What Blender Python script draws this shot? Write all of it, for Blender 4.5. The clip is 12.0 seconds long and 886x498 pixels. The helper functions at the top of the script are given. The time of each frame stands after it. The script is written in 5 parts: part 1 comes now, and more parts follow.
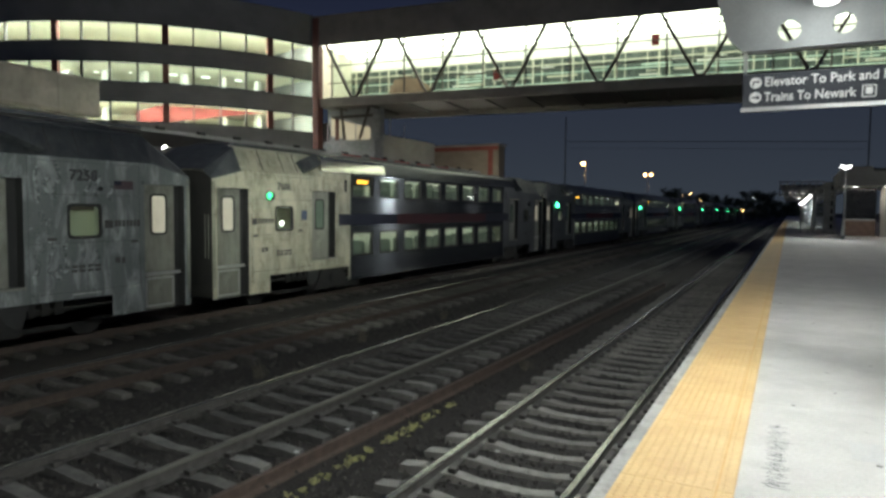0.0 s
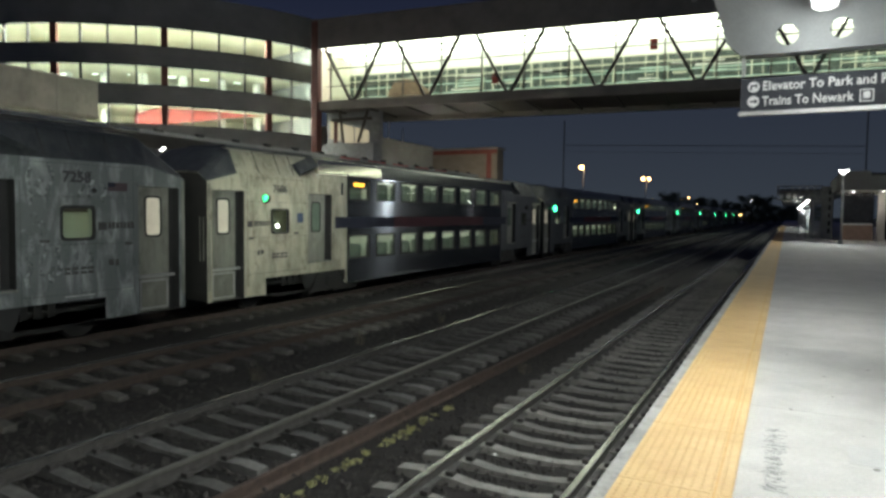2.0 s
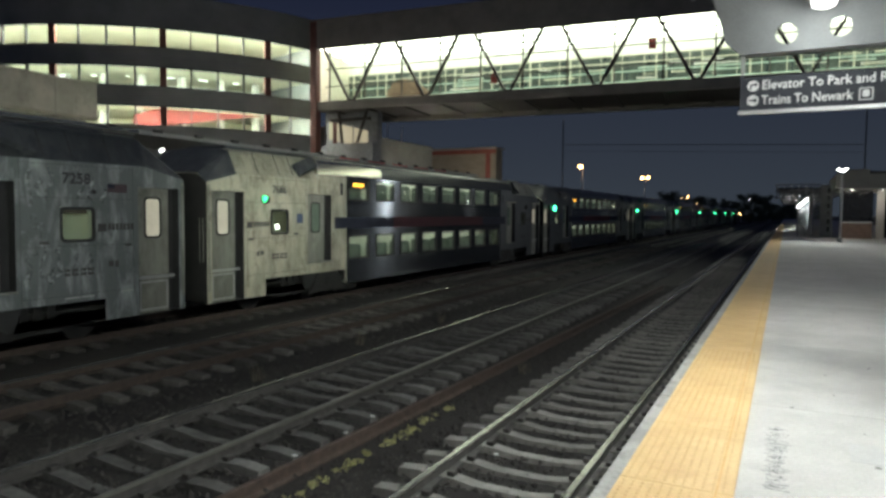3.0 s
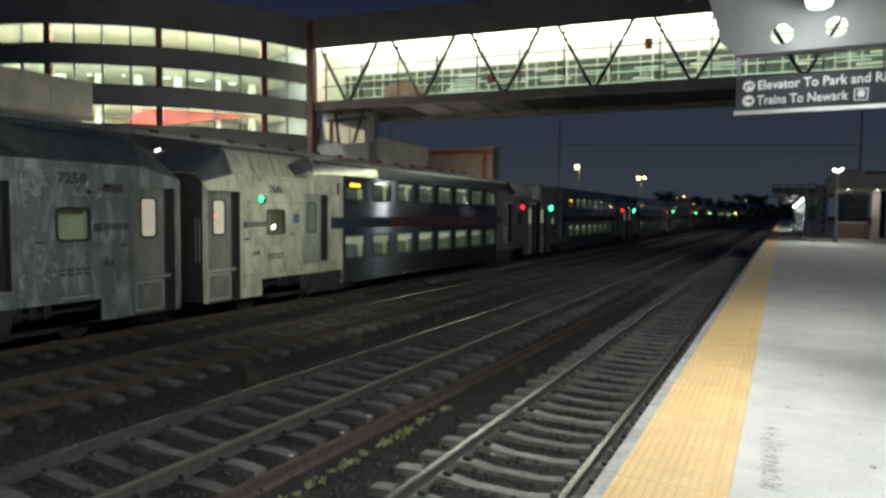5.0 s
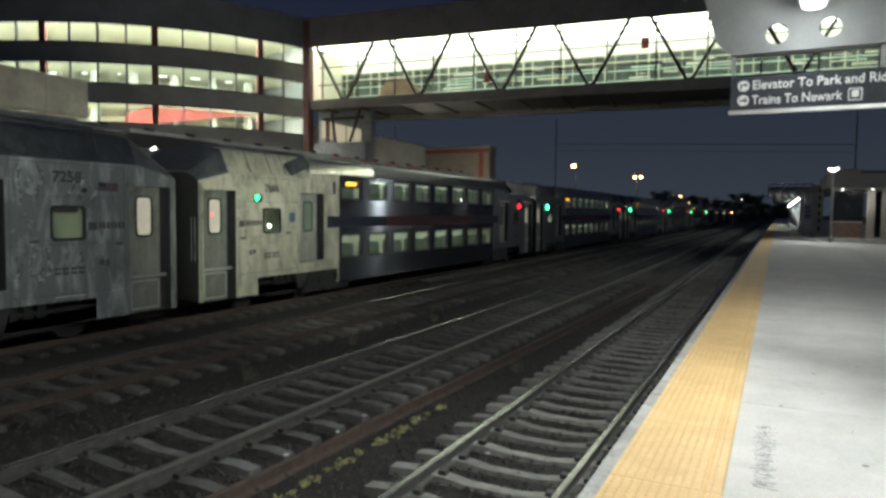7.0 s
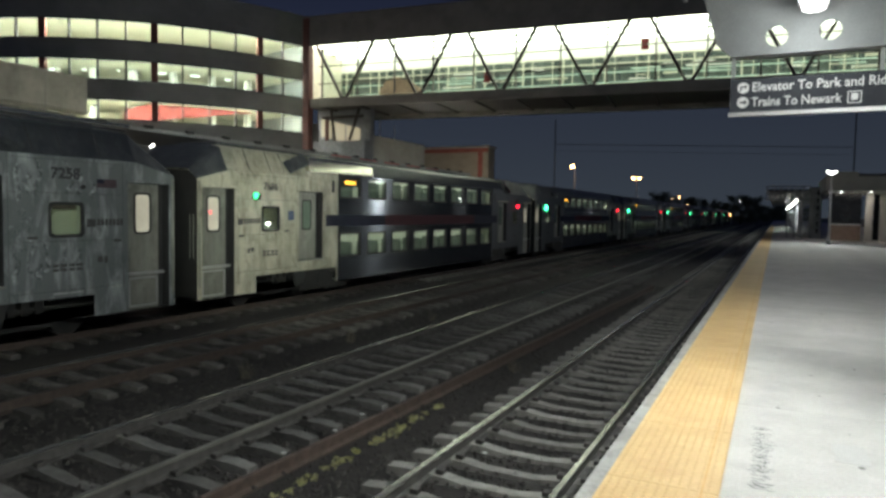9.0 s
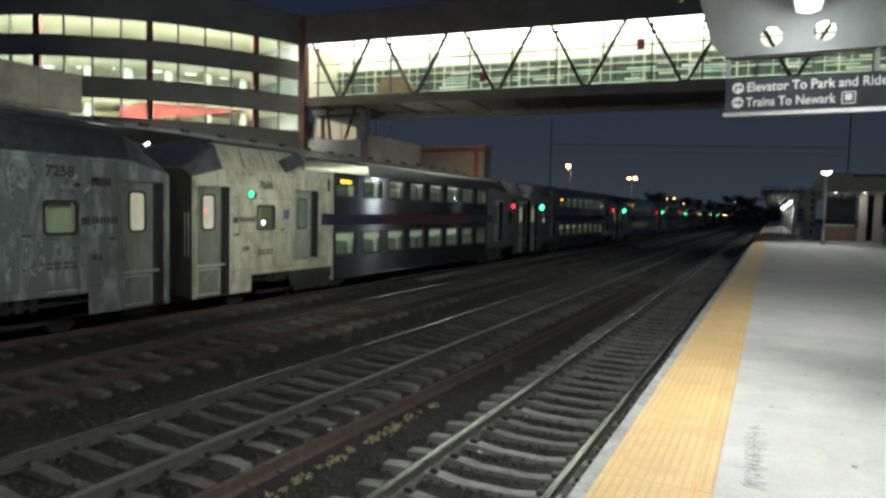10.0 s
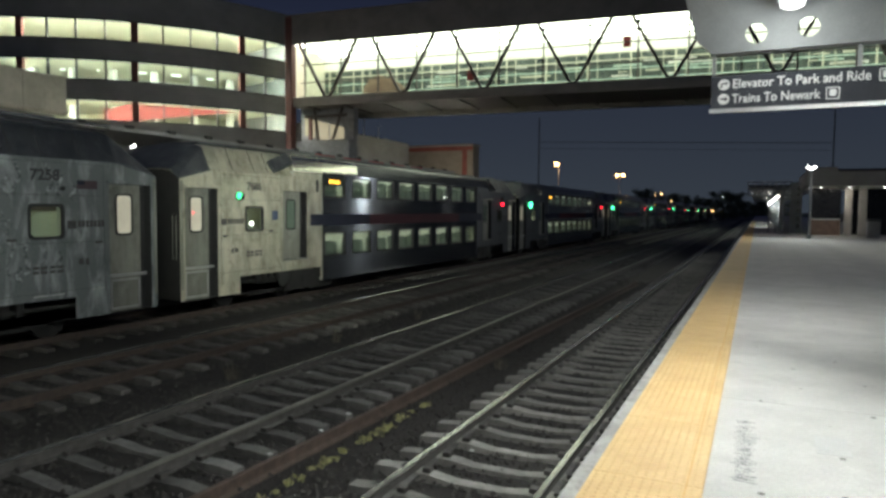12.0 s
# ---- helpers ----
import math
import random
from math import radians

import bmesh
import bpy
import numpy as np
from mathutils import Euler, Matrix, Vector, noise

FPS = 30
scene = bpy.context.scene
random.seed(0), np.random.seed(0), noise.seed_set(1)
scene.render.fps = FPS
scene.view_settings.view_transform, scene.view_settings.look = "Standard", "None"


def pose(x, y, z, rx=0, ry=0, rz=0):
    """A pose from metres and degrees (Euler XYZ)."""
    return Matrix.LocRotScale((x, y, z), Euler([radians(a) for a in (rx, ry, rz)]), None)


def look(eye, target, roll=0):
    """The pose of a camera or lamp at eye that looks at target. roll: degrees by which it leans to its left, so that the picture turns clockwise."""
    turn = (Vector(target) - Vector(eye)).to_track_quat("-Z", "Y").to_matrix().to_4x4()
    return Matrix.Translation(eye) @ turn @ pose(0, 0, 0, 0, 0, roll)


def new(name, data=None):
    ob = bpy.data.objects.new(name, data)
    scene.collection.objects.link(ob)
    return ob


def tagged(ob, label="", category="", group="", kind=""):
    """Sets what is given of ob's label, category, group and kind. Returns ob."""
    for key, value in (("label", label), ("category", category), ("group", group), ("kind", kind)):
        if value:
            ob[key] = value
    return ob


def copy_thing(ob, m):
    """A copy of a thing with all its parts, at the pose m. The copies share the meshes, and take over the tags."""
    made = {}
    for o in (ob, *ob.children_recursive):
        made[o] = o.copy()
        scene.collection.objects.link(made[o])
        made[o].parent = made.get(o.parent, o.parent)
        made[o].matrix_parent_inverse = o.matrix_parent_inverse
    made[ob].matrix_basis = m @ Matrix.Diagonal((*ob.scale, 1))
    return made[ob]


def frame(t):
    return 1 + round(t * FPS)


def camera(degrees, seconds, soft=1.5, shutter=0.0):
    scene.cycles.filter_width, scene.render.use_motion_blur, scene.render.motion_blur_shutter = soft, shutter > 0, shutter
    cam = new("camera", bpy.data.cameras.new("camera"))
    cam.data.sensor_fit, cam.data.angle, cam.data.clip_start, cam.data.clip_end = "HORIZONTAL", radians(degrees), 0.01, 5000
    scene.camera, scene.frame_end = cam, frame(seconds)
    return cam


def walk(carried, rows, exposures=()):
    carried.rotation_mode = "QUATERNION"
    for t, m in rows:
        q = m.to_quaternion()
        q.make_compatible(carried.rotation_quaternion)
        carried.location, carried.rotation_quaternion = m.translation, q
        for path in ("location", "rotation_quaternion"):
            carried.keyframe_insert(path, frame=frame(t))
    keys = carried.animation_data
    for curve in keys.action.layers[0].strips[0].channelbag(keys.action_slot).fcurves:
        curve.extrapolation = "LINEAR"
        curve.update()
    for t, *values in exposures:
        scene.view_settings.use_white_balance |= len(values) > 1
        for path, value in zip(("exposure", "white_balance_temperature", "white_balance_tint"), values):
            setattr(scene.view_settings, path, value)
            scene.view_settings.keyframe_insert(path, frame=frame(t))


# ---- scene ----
cam = camera(67.17, 12.0, 3.0)
walk(cam, [
    (0.0, pose(0.002, 0.010, 2.803, 86.573, -0.550, 27.407)),
    (0.5, pose(0.006, 0.013, 2.799, 86.584, -0.636, 27.423)),
    (1.0, pose(0.001, 0.007, 2.803, 86.667, -0.912, 27.361)),
    (1.5, pose(0.007, 0.003, 2.801, 86.772, -0.707, 27.318)),
    (2.0, pose(0.002, 0.012, 2.797, 86.855, -0.730, 27.265)),
    (2.5, pose(0.000, 0.000, 2.800, 86.851, -0.541, 27.236)),
    (3.0, pose(-0.006, 0.004, 2.799, 86.850, -0.498, 27.198)),
    (5.0, pose(-0.003, 0.005, 2.798, 86.856, -0.511, 26.912)),
    (5.5, pose(-0.000, 0.011, 2.802, 86.784, -0.422, 26.835)),
    (6.0, pose(0.003, 0.017, 2.799, 86.785, -0.490, 26.706)),
    (6.5, pose(0.002, 0.007, 2.799, 86.771, -0.703, 26.647)),
    (7.0, pose(0.010, 0.008, 2.801, 86.767, -0.571, 26.621)),
    (9.0, pose(0.007, 0.005, 2.800, 86.727, -1.023, 26.511)),
    (9.5, pose(0.009, 0.012, 2.798, 86.752, -0.951, 26.447)),
    (10.0, pose(0.012, 0.005, 2.794, 86.687, -1.198, 26.150)),
    (10.5, pose(0.014, 0.009, 2.796, 86.627, -0.378, 25.664)),
    (11.0, pose(0.012, 0.009, 2.793, 86.607, -0.436, 25.464)),
    (11.5, pose(0.011, 0.006, 2.796, 86.629, -0.261, 25.332)),
    (12.0, pose(0.011, 0.008, 2.799, 86.604, -0.511, 25.220)),
])

# ---------------- night sky and large lights ----------------
world = bpy.data.worlds.new("night_sky")
scene.world = world
world.use_nodes = True
wn, wl = world.node_tree.nodes, world.node_tree.links
wbg = wn["Background"]
wtc, wsep, wramp = wn.new("ShaderNodeTexCoord"), wn.new("ShaderNodeSeparateXYZ"), wn.new("ShaderNodeValToRGB")
wl.new(wtc.outputs["Generated"], wsep.inputs[0])
wl.new(wsep.outputs["Z"], wramp.inputs[0])
wramp.color_ramp.elements[0].position, wramp.color_ramp.elements[0].color = 0.0, (0.034, 0.043, 0.056, 1)
wramp.color_ramp.elements[1].position, wramp.color_ramp.elements[1].color = 0.35, (0.008, 0.011, 0.030, 1)
wl.new(wramp.outputs[0], wbg.inputs["Color"])
wbg.inputs["Strength"].default_value = 1.05


def area_lamp(x, y, z, sx, sy, watts, colour, aim=None):
    data = bpy.data.lights.new("lamp_light", "AREA")
    data.shape, data.size, data.size_y, data.energy, data.color = "RECTANGLE", sx, sy, watts, colour
    ob = new("lamp_light", data)
    ob.matrix_basis = look((x, y, z), aim if aim else (x, y + 0.001, z - 1))
    return ob


COOL, WARM, SODIUM = (0.93, 1.0, 0.97), (1.0, 0.93, 0.80), (1.0, 0.62, 0.30)
key = area_lamp(0.25, 7.25, 4.74, 0.30, 0.30, 262, COOL, (-4.6, 2.6, 0.0))
key.data.spread = radians(142)
for ly in (2.6, -2.4, -7.4):
    area_lamp(1.6, ly, 5.20, 1.2, 0.3, 165, COOL)
# unseen lamp added beyond the beam to brighten platform and tracks there
area_lamp(0.35, 8.75, 5.30, 0.40, 0.25, 335, COOL, (-2.5, 20.0, 0.6))
# fill floodlights added out of view on the canopy edge, turned to the train
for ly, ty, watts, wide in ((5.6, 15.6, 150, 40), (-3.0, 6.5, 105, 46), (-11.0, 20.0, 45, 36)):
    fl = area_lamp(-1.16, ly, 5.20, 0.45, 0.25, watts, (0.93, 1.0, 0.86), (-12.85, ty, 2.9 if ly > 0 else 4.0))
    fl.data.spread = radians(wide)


def globe_light(x, y, z, watts, colour, size=0.25):
    data = bpy.data.lights.new("lamp_light", "POINT")
    data.energy, data.color, data.shadow_soft_size = watts, colour, size
    ob = new("lamp_light", data)
    ob.location = (x, y, z)


globe_light(0.25, 7.20, 4.70, 34, COOL, 0.05)
# fill lamps added out of sight behind the train to brighten the buildings
HIDDEN_FILLS = ((-29.0, 8.0, 5.4), (-29.0, 22.0, 5.4), (-27.0, 36.0, 5.2), (-33.0, 62.0, 5.4), (-30.0, 68.0, 5.2))
for lx, ly, lz in HIDDEN_FILLS:
    globe_light(lx, ly, lz - 0.45, 520 if ly < 50 else 480, WARM)

# ---------------- materials ----------------
MATS = {}


def mat(name, c1, c2=None, scale=6.0, rough=0.6, metal=0.0, bump=0.15, fine=60.0, vary=0.0, emit=None, power=0.0, streak=1.0, spec=0.5, low=0.35, high=0.65, grime=None, gloss=0.12):
    """A surface of two colours in a coarse pattern, with finer grain in the relief and the gloss."""
    m = bpy.data.materials.new(name)
    MATS[name] = m
    m.use_nodes = True
    n, l = m.node_tree.nodes, m.node_tree.links
    b = n["Principled BSDF"]
    b.inputs["Metallic"].default_value, b.inputs["Roughness"].default_value = metal, rough
    b.inputs["Specular IOR Level"].default_value = spec
    b.inputs["Base Color"].default_value = (*c1, 1)
    if emit:
        b.inputs["Emission Color"].default_value, b.inputs["Emission Strength"].default_value = (*emit, 1), power
    if c2 is None:
        return m
    tc, mp = n.new("ShaderNodeTexCoord"), n.new("ShaderNodeMapping")
    mp.inputs["Scale"].default_value = (1, 1, 1 / streak)
    l.new(tc.outputs["Object"], mp.inputs["Vector"])
    a, f = n.new("ShaderNodeTexNoise"), n.new("ShaderNodeTexNoise")
    a.inputs["Scale"].default_value, a.inputs["Detail"].default_value, a.inputs["Roughness"].default_value = scale, 6, 0.62
    f.inputs["Scale"].default_value, f.inputs["Detail"].default_value = fine, 3
    l.new(mp.outputs[0], a.inputs["Vector"]), l.new(tc.outputs["Object"], f.inputs["Vector"])
    ramp = n.new("ShaderNodeValToRGB")
    e = ramp.color_ramp.elements
    e[0].position, e[0].color, e[1].position, e[1].color = low, (*c1, 1), high, (*c2, 1)
    l.new(a.outputs["Fac"], ramp.inputs[0])
    out = ramp.outputs[0]
    g = n.new("ShaderNodeMapRange")
    g.inputs["To Min"].default_value, g.inputs["To Max"].default_value = 0.78, 1.18
    l.new(f.outputs["Fac"], g.inputs["Value"])
    mul = n.new("ShaderNodeVectorMath")
    mul.operation = "SCALE"
    l.new(out, mul.inputs[0]), l.new(g.outputs[0], mul.inputs["Scale"])
    out = mul.outputs[0]
    if grime:
        shade, size, amount = grime
        gn, gr_, gm, mx = n.new("ShaderNodeTexNoise"), n.new("ShaderNodeMapRange"), n.new("ShaderNodeMapping"), n.new("ShaderNodeMix")
        gm.inputs["Scale"].default_value, gm.inputs["Location"].default_value = (1, 1, 0.55), (3.1, 7.7, 1.3)
        gn.inputs["Scale"].default_value, gn.inputs["Detail"].default_value, gn.inputs["Roughness"].default_value = size, 9, 0.7
        gr_.inputs["From Min"].default_value, gr_.inputs["From Max"].default_value, gr_.inputs["To Max"].default_value = 0.50, 0.72, amount
        mx.data_type = "RGBA"
        mx.inputs["B"].default_value = (*shade, 1)
        l.new(tc.outputs["Object"], gm.inputs["Vector"]), l.new(gm.outputs[0], gn.inputs["Vector"]), l.new(gn.outputs["Fac"], gr_.inputs["Value"])
        l.new(gr_.outputs[0], mx.inputs["Factor"]), l.new(out, mx.inputs["A"])
        out = mx.outputs["Result"]
    if vary:
        oi, vr, m2 = n.new("ShaderNodeObjectInfo"), n.new("ShaderNodeMapRange"), n.new("ShaderNodeVectorMath")
        m2.operation = "SCALE"
        vr.inputs["To Min"].default_value, vr.inputs["To Max"].default_value = 1 - vary, 1 + vary
        l.new(oi.outputs["Random"], vr.inputs["Value"]), l.new(out, m2.inputs[0]), l.new(vr.outputs[0], m2.inputs["Scale"])
        out = m2.outputs[0]
    l.new(out, b.inputs["Base Color"])
    rr = n.new("ShaderNodeMapRange")
    rr.inputs["To Min"].default_value, rr.inputs["To Max"].default_value = max(0.02, rough - gloss), min(1, rough + gloss)
    l.new(a.outputs["Fac"], rr.inputs["Value"]), l.new(rr.outputs[0], b.inputs["Roughness"])
    if bump:
        bp = n.new("ShaderNodeBump")
        bp.inputs["Strength"].default_value, bp.inputs["Distance"].default_value = bump, 0.01
        l.new(f.outputs["Fac"], bp.inputs["Height"]), l.new(bp.outputs[0], b.inputs["Normal"])
    return m


def brushed(m, amount=1.0):
    """Gives a steel side horizontal brushing, which draws its highlights out up and down."""
    n, l = m.node_tree.nodes, m.node_tree.links
    up = n.new("ShaderNodeCombineXYZ")
    up.inputs["Z"].default_value = 1.0
    n["Principled BSDF"].inputs["Anisotropic"].default_value = amount
    l.new(up.outputs[0], n["Principled BSDF"].inputs["Tangent"])
    return m


def glow(name, colour, power):
    return mat(name, (0.02, 0.02, 0.02), rough=0.4, emit=colour, power=power)


def pane_mat(name, tint, rough=0.03):
    m = bpy.data.materials.new(name)
    m.use_nodes = True
    n, l = m.node_tree.nodes, m.node_tree.links
    n.remove(n["Principled BSDF"])
    t, g, x, lw = n.new("ShaderNodeBsdfTransparent"), n.new("ShaderNodeBsdfGlossy"), n.new("ShaderNodeMixShader"), n.new("ShaderNodeLayerWeight")
    pw, fr = n.new("ShaderNodeMath"), n.new("ShaderNodeMapRange")
    pw.operation, pw.inputs[1].default_value = "POWER", 4.0
    fr.inputs["To Min"].default_value, fr.inputs["To Max"].default_value = 0.03, 0.6
    l.new(lw.outputs["Facing"], pw.inputs[0]), l.new(pw.outputs[0], fr.inputs["Value"])
    t.inputs["Color"].default_value = (*tint, 1)
    g.inputs["Roughness"].default_value = rough
    l.new(fr.outputs[0], x.inputs[0]), l.new(t.outputs[0], x.inputs[1]), l.new(g.outputs[0], x.inputs[2])
    l.new(x.outputs[0], n["Material Output"].inputs["Surface"])
    return m


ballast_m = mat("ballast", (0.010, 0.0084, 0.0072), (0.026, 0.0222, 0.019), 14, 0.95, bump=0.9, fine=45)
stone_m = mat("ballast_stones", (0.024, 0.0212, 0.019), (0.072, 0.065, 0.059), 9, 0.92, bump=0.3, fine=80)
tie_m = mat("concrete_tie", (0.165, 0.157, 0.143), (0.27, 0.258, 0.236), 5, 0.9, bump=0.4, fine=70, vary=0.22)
# same concrete, darkened track by track to paint in the falling light
tie_mid_m = mat("dimmed_tie", (0.07, 0.0675, 0.063), (0.145, 0.14, 0.131), 5, 0.9, bump=0.4, fine=70, vary=0.35)
tie_far_m = mat("shaded_tie", (0.05, 0.047, 0.043), (0.115, 0.109, 0.10), 5, 0.9, bump=0.4, fine=70, vary=0.45)
tie_dark_m = mat("deep_shaded_tie", (0.024, 0.022, 0.020), (0.072, 0.067, 0.061), 5, 0.9, bump=0.4, fine=70, vary=0.35)
rail_m = mat("rail_side", (0.060, 0.056, 0.052), (0.105, 0.099, 0.093), 8, 0.65, 0.3, fine=90)
railtop_m = mat("rail_head", (0.34, 0.335, 0.31), (0.50, 0.49, 0.455), 0.5, 0.20, 0.85, bump=0.02, fine=40, gloss=0.06)
raildim_m = mat("dim_rail_head", (0.15, 0.148, 0.13), (0.24, 0.235, 0.205), 0.6, 0.45, 0.6, bump=0.05, fine=40)
rust_dark_m = mat("rust_brown_rail", (0.040, 0.029, 0.024), (0.068, 0.050, 0.041), 8, 0.75, 0.1, fine=90)
rust_m = mat("rusty_rail", (0.058, 0.040, 0.032), (0.10, 0.070, 0.056), 7, 0.85, 0.1, bump=0.4, fine=90)
concrete_m = mat("platform_concrete", (0.44, 0.432, 0.415), (0.555, 0.543, 0.52), 0.9, 0.85, bump=0.25, fine=55, grime=((0.35, 0.342, 0.33), 2.2, 0.5))
edge_m = mat("edge_timber", (0.25, 0.247, 0.235), (0.40, 0.393, 0.375), 2.5, 0.8, bump=0.4, fine=30, grime=((0.10, 0.095, 0.09), 7.0, 0.75))
yellow_m = mat("tactile_yellow", (0.54, 0.355, 0.145), (0.63, 0.442, 0.205), 1.6, 0.65, bump=0.1, fine=50, vary=0.04, grime=((0.43, 0.25, 0.105), 1.7, 0.65))
joint_m = mat("platform_joint", (0.20, 0.195, 0.19), (0.28, 0.27, 0.26), 6, 0.9)
ink_m = mat("marker_ink", (0.07, 0.07, 0.075), (0.15, 0.15, 0.155), 30, 0.8)
patch_m = mat("concrete_patch", (0.44, 0.437, 0.43), (0.52, 0.515, 0.505), 3, 0.85)
gum_m = mat("gum_stain", (0.14, 0.13, 0.12), (0.2, 0.19, 0.18), 12, 0.8)
steel_pale_m = mat("pale_steel", (0.30, 0.285, 0.215), (0.58, 0.555, 0.445), 2.2, 0.42, 0.3, bump=0.12, fine=25, streak=2.2, low=0.3, high=0.62, grime=((0.15, 0.118, 0.072), 4.2, 0.85))
steel_dull_m = mat("streaked_steel", (0.17, 0.185, 0.19), (0.50, 0.53, 0.54), 3.8, 0.42, 0.4, bump=0.1, fine=25, streak=3.4, low=0.47, high=0.74, grime=((0.10, 0.115, 0.12), 2.6, 0.7))
for nd in steel_dull_m.node_tree.nodes:
    if nd.bl_idname == "ShaderNodeTexNoise" and nd.inputs["Scale"].default_value < 10:
        nd.inputs["Distortion"].default_value = 0.55
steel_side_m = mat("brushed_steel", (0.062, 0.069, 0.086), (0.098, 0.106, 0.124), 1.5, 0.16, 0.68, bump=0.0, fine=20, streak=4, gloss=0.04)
brushed(steel_side_m)
# end steel darkened to paint in the weaker light further along the train
steel_dark_m = mat("shaded_end_steel", (0.055, 0.06, 0.069), (0.105, 0.112, 0.124), 2.4, 0.4, 0.5, bump=0.1, fine=25, streak=3)
roof_dark_m = mat("dark_roof", (0.042, 0.046, 0.055), (0.085, 0.09, 0.10), 2.6, 0.45, 0.3, streak=2.5, grime=((0.17, 0.178, 0.185), 3.4, 0.45))
roof_steel_m = mat("dim_roof_steel", (0.034, 0.037, 0.046), (0.06, 0.065, 0.075), 1.6, 0.3, 0.7, bump=0.03, gloss=0.06)
roof_pale_m = mat("pale_roof", (0.56, 0.545, 0.47), (0.70, 0.68, 0.59), 2, 0.16, 0.85, bump=0.0, gloss=0.05)
door_m = mat("door_steel", (0.21, 0.213, 0.185), (0.36, 0.36, 0.315), 2, 0.34, 0.5, bump=0.06, streak=3, grime=((0.09, 0.088, 0.075), 4.0, 0.7))
black_m = mat("black_underframe", (0.007, 0.007, 0.007), (0.018, 0.017, 0.016), 5, 0.8)
rubber_m = mat("black_rubber", (0.015, 0.015, 0.016), (0.025, 0.025, 0.026), 8, 0.6)
blue_m = mat("blue_band", (0.020, 0.023, 0.040), (0.032, 0.035, 0.056), 2, 0.65, spec=0.12)
red_m = mat("red_band", (0.062, 0.022, 0.030), (0.088, 0.030, 0.038), 2, 0.65, spec=0.12)
blue_label_m = mat("blue_label", (0.045, 0.075, 0.15), (0.07, 0.105, 0.19), 8, 0.5)
decal_m = mat("grey_decal", (0.04, 0.039, 0.041), (0.085, 0.082, 0.08), 20, 0.6)
pale_decal_m = mat("pale_decal", (0.45, 0.46, 0.45), (0.55, 0.55, 0.54), 20, 0.6)
ink_black_m = mat("number_black", (0.02, 0.02, 0.024), (0.04, 0.04, 0.045), 20, 0.6)
inner_m = mat("car_lining", (0.50, 0.52, 0.46), (0.60, 0.61, 0.55), 2, 0.6, bump=0.05)
seat_m = mat("seat_cloth", (0.10, 0.12, 0.11), (0.16, 0.18, 0.17), 6, 0.8)
car_light_m = glow("car_ceiling_light", (0.99, 1.0, 0.82), 7.5)
car_warm_m = glow("vestibule_light", (1.0, 0.95, 0.70), 9.0)
pane_m = pane_mat("clear_pane", (0.86, 0.92, 0.88))
# vestibule light behind the door pane put into the pane as emission
pane_lit_m = mat("lit_pane", (0.36, 0.35, 0.30), (0.46, 0.45, 0.39), 4, 0.35, emit=(1.0, 0.92, 0.68), power=0.24)
green_m = glow("green_signal", (0.07, 1.0, 0.36), 3.0)
green_bright_m = glow("bright_green_signal", (0.05, 1.0, 0.36), 14.0)
red_lamp_m = glow("red_signal", (1.0, 0.010, 0.03), 8.0)
lit_window_m = glow("lit_window", (1.0, 0.88, 0.58), 0.42)
amber_m = glow("amber_display", (1.0, 0.42, 0.045), 5.5)
head_lamp_m = glow("post_lamp", (1.0, 1.0, 0.96), 9)
deck_cool_m = glow("cool_deck_tubes", (0.97, 1.0, 0.90), 165)
white_lamp_m = glow("white_lamp", (1.0, 1.0, 0.96), 12)
sodium_m = glow("sodium_lamp", (1.0, 0.56, 0.22), 16.0)
bridge_dark_m = mat("bridge_cladding", (0.20, 0.187, 0.165), (0.27, 0.252, 0.225), 0.8, 0.6, 0.2, bump=0.05)
bridge_steel_m = mat("bridge_steel", (0.055, 0.048, 0.041), (0.09, 0.079, 0.068), 3, 0.5, 0.2)
# grey-green base paints the reflection in the bridge's far glazing
far_pane_m = mat("far_glazing_sheen", (0.075, 0.095, 0.088), (0.15, 0.175, 0.16), 0.8, 0.2, bump=0.0)
stair_brown_m = mat("brown_stair_side", (0.26, 0.17, 0.12), (0.36, 0.25, 0.18), 2, 0.6)
rust_col_m = mat("red_steel_column", (0.085, 0.028, 0.02), (0.13, 0.042, 0.03), 3, 0.6)
band_red_m = mat("weathered_red_band", (0.26, 0.075, 0.055), (0.36, 0.11, 0.08), 1.2, 0.7)
mullion_m = mat("pale_mullion", (0.56, 0.55, 0.44), (0.66, 0.65, 0.53), 3, 0.5)
cream_m = mat("cream_wall", (0.66, 0.63, 0.50), (0.76, 0.73, 0.59), 1.2, 0.7, bump=0.05)
white_m = mat("white_wall", (0.72, 0.73, 0.68), (0.80, 0.80, 0.75), 1.0, 0.7, bump=0.05)
floor_m = mat("deck_floor", (0.32, 0.33, 0.31), (0.42, 0.42, 0.40), 1.0, 0.7)
redwall_m = mat("red_ramp", (0.135, 0.010, 0.008), (0.18, 0.016, 0.012), 1.5, 0.6)
spandrel_m = mat("grey_spandrel", (0.19, 0.195, 0.195), (0.25, 0.255, 0.255), 0.5, 0.55, 0.2, bump=0.04)
dark_frame_m = mat("dark_mullion", (0.04, 0.042, 0.045), (0.06, 0.062, 0.065), 6, 0.5)
parapet_m = mat("beige_parapet", (0.36, 0.35, 0.30), (0.50, 0.485, 0.42), 0.7, 0.42, 0.4, bump=0.1, grime=((0.20, 0.19, 0.165), 0.9, 0.6))
green_rail_m = mat("green_glass_rail", (0.46, 0.62, 0.54), (0.55, 0.70, 0.62), 3, 0.4)
tube_bridge_m = glow("bridge_tubes", (1.0, 0.97, 0.84), 7.2)
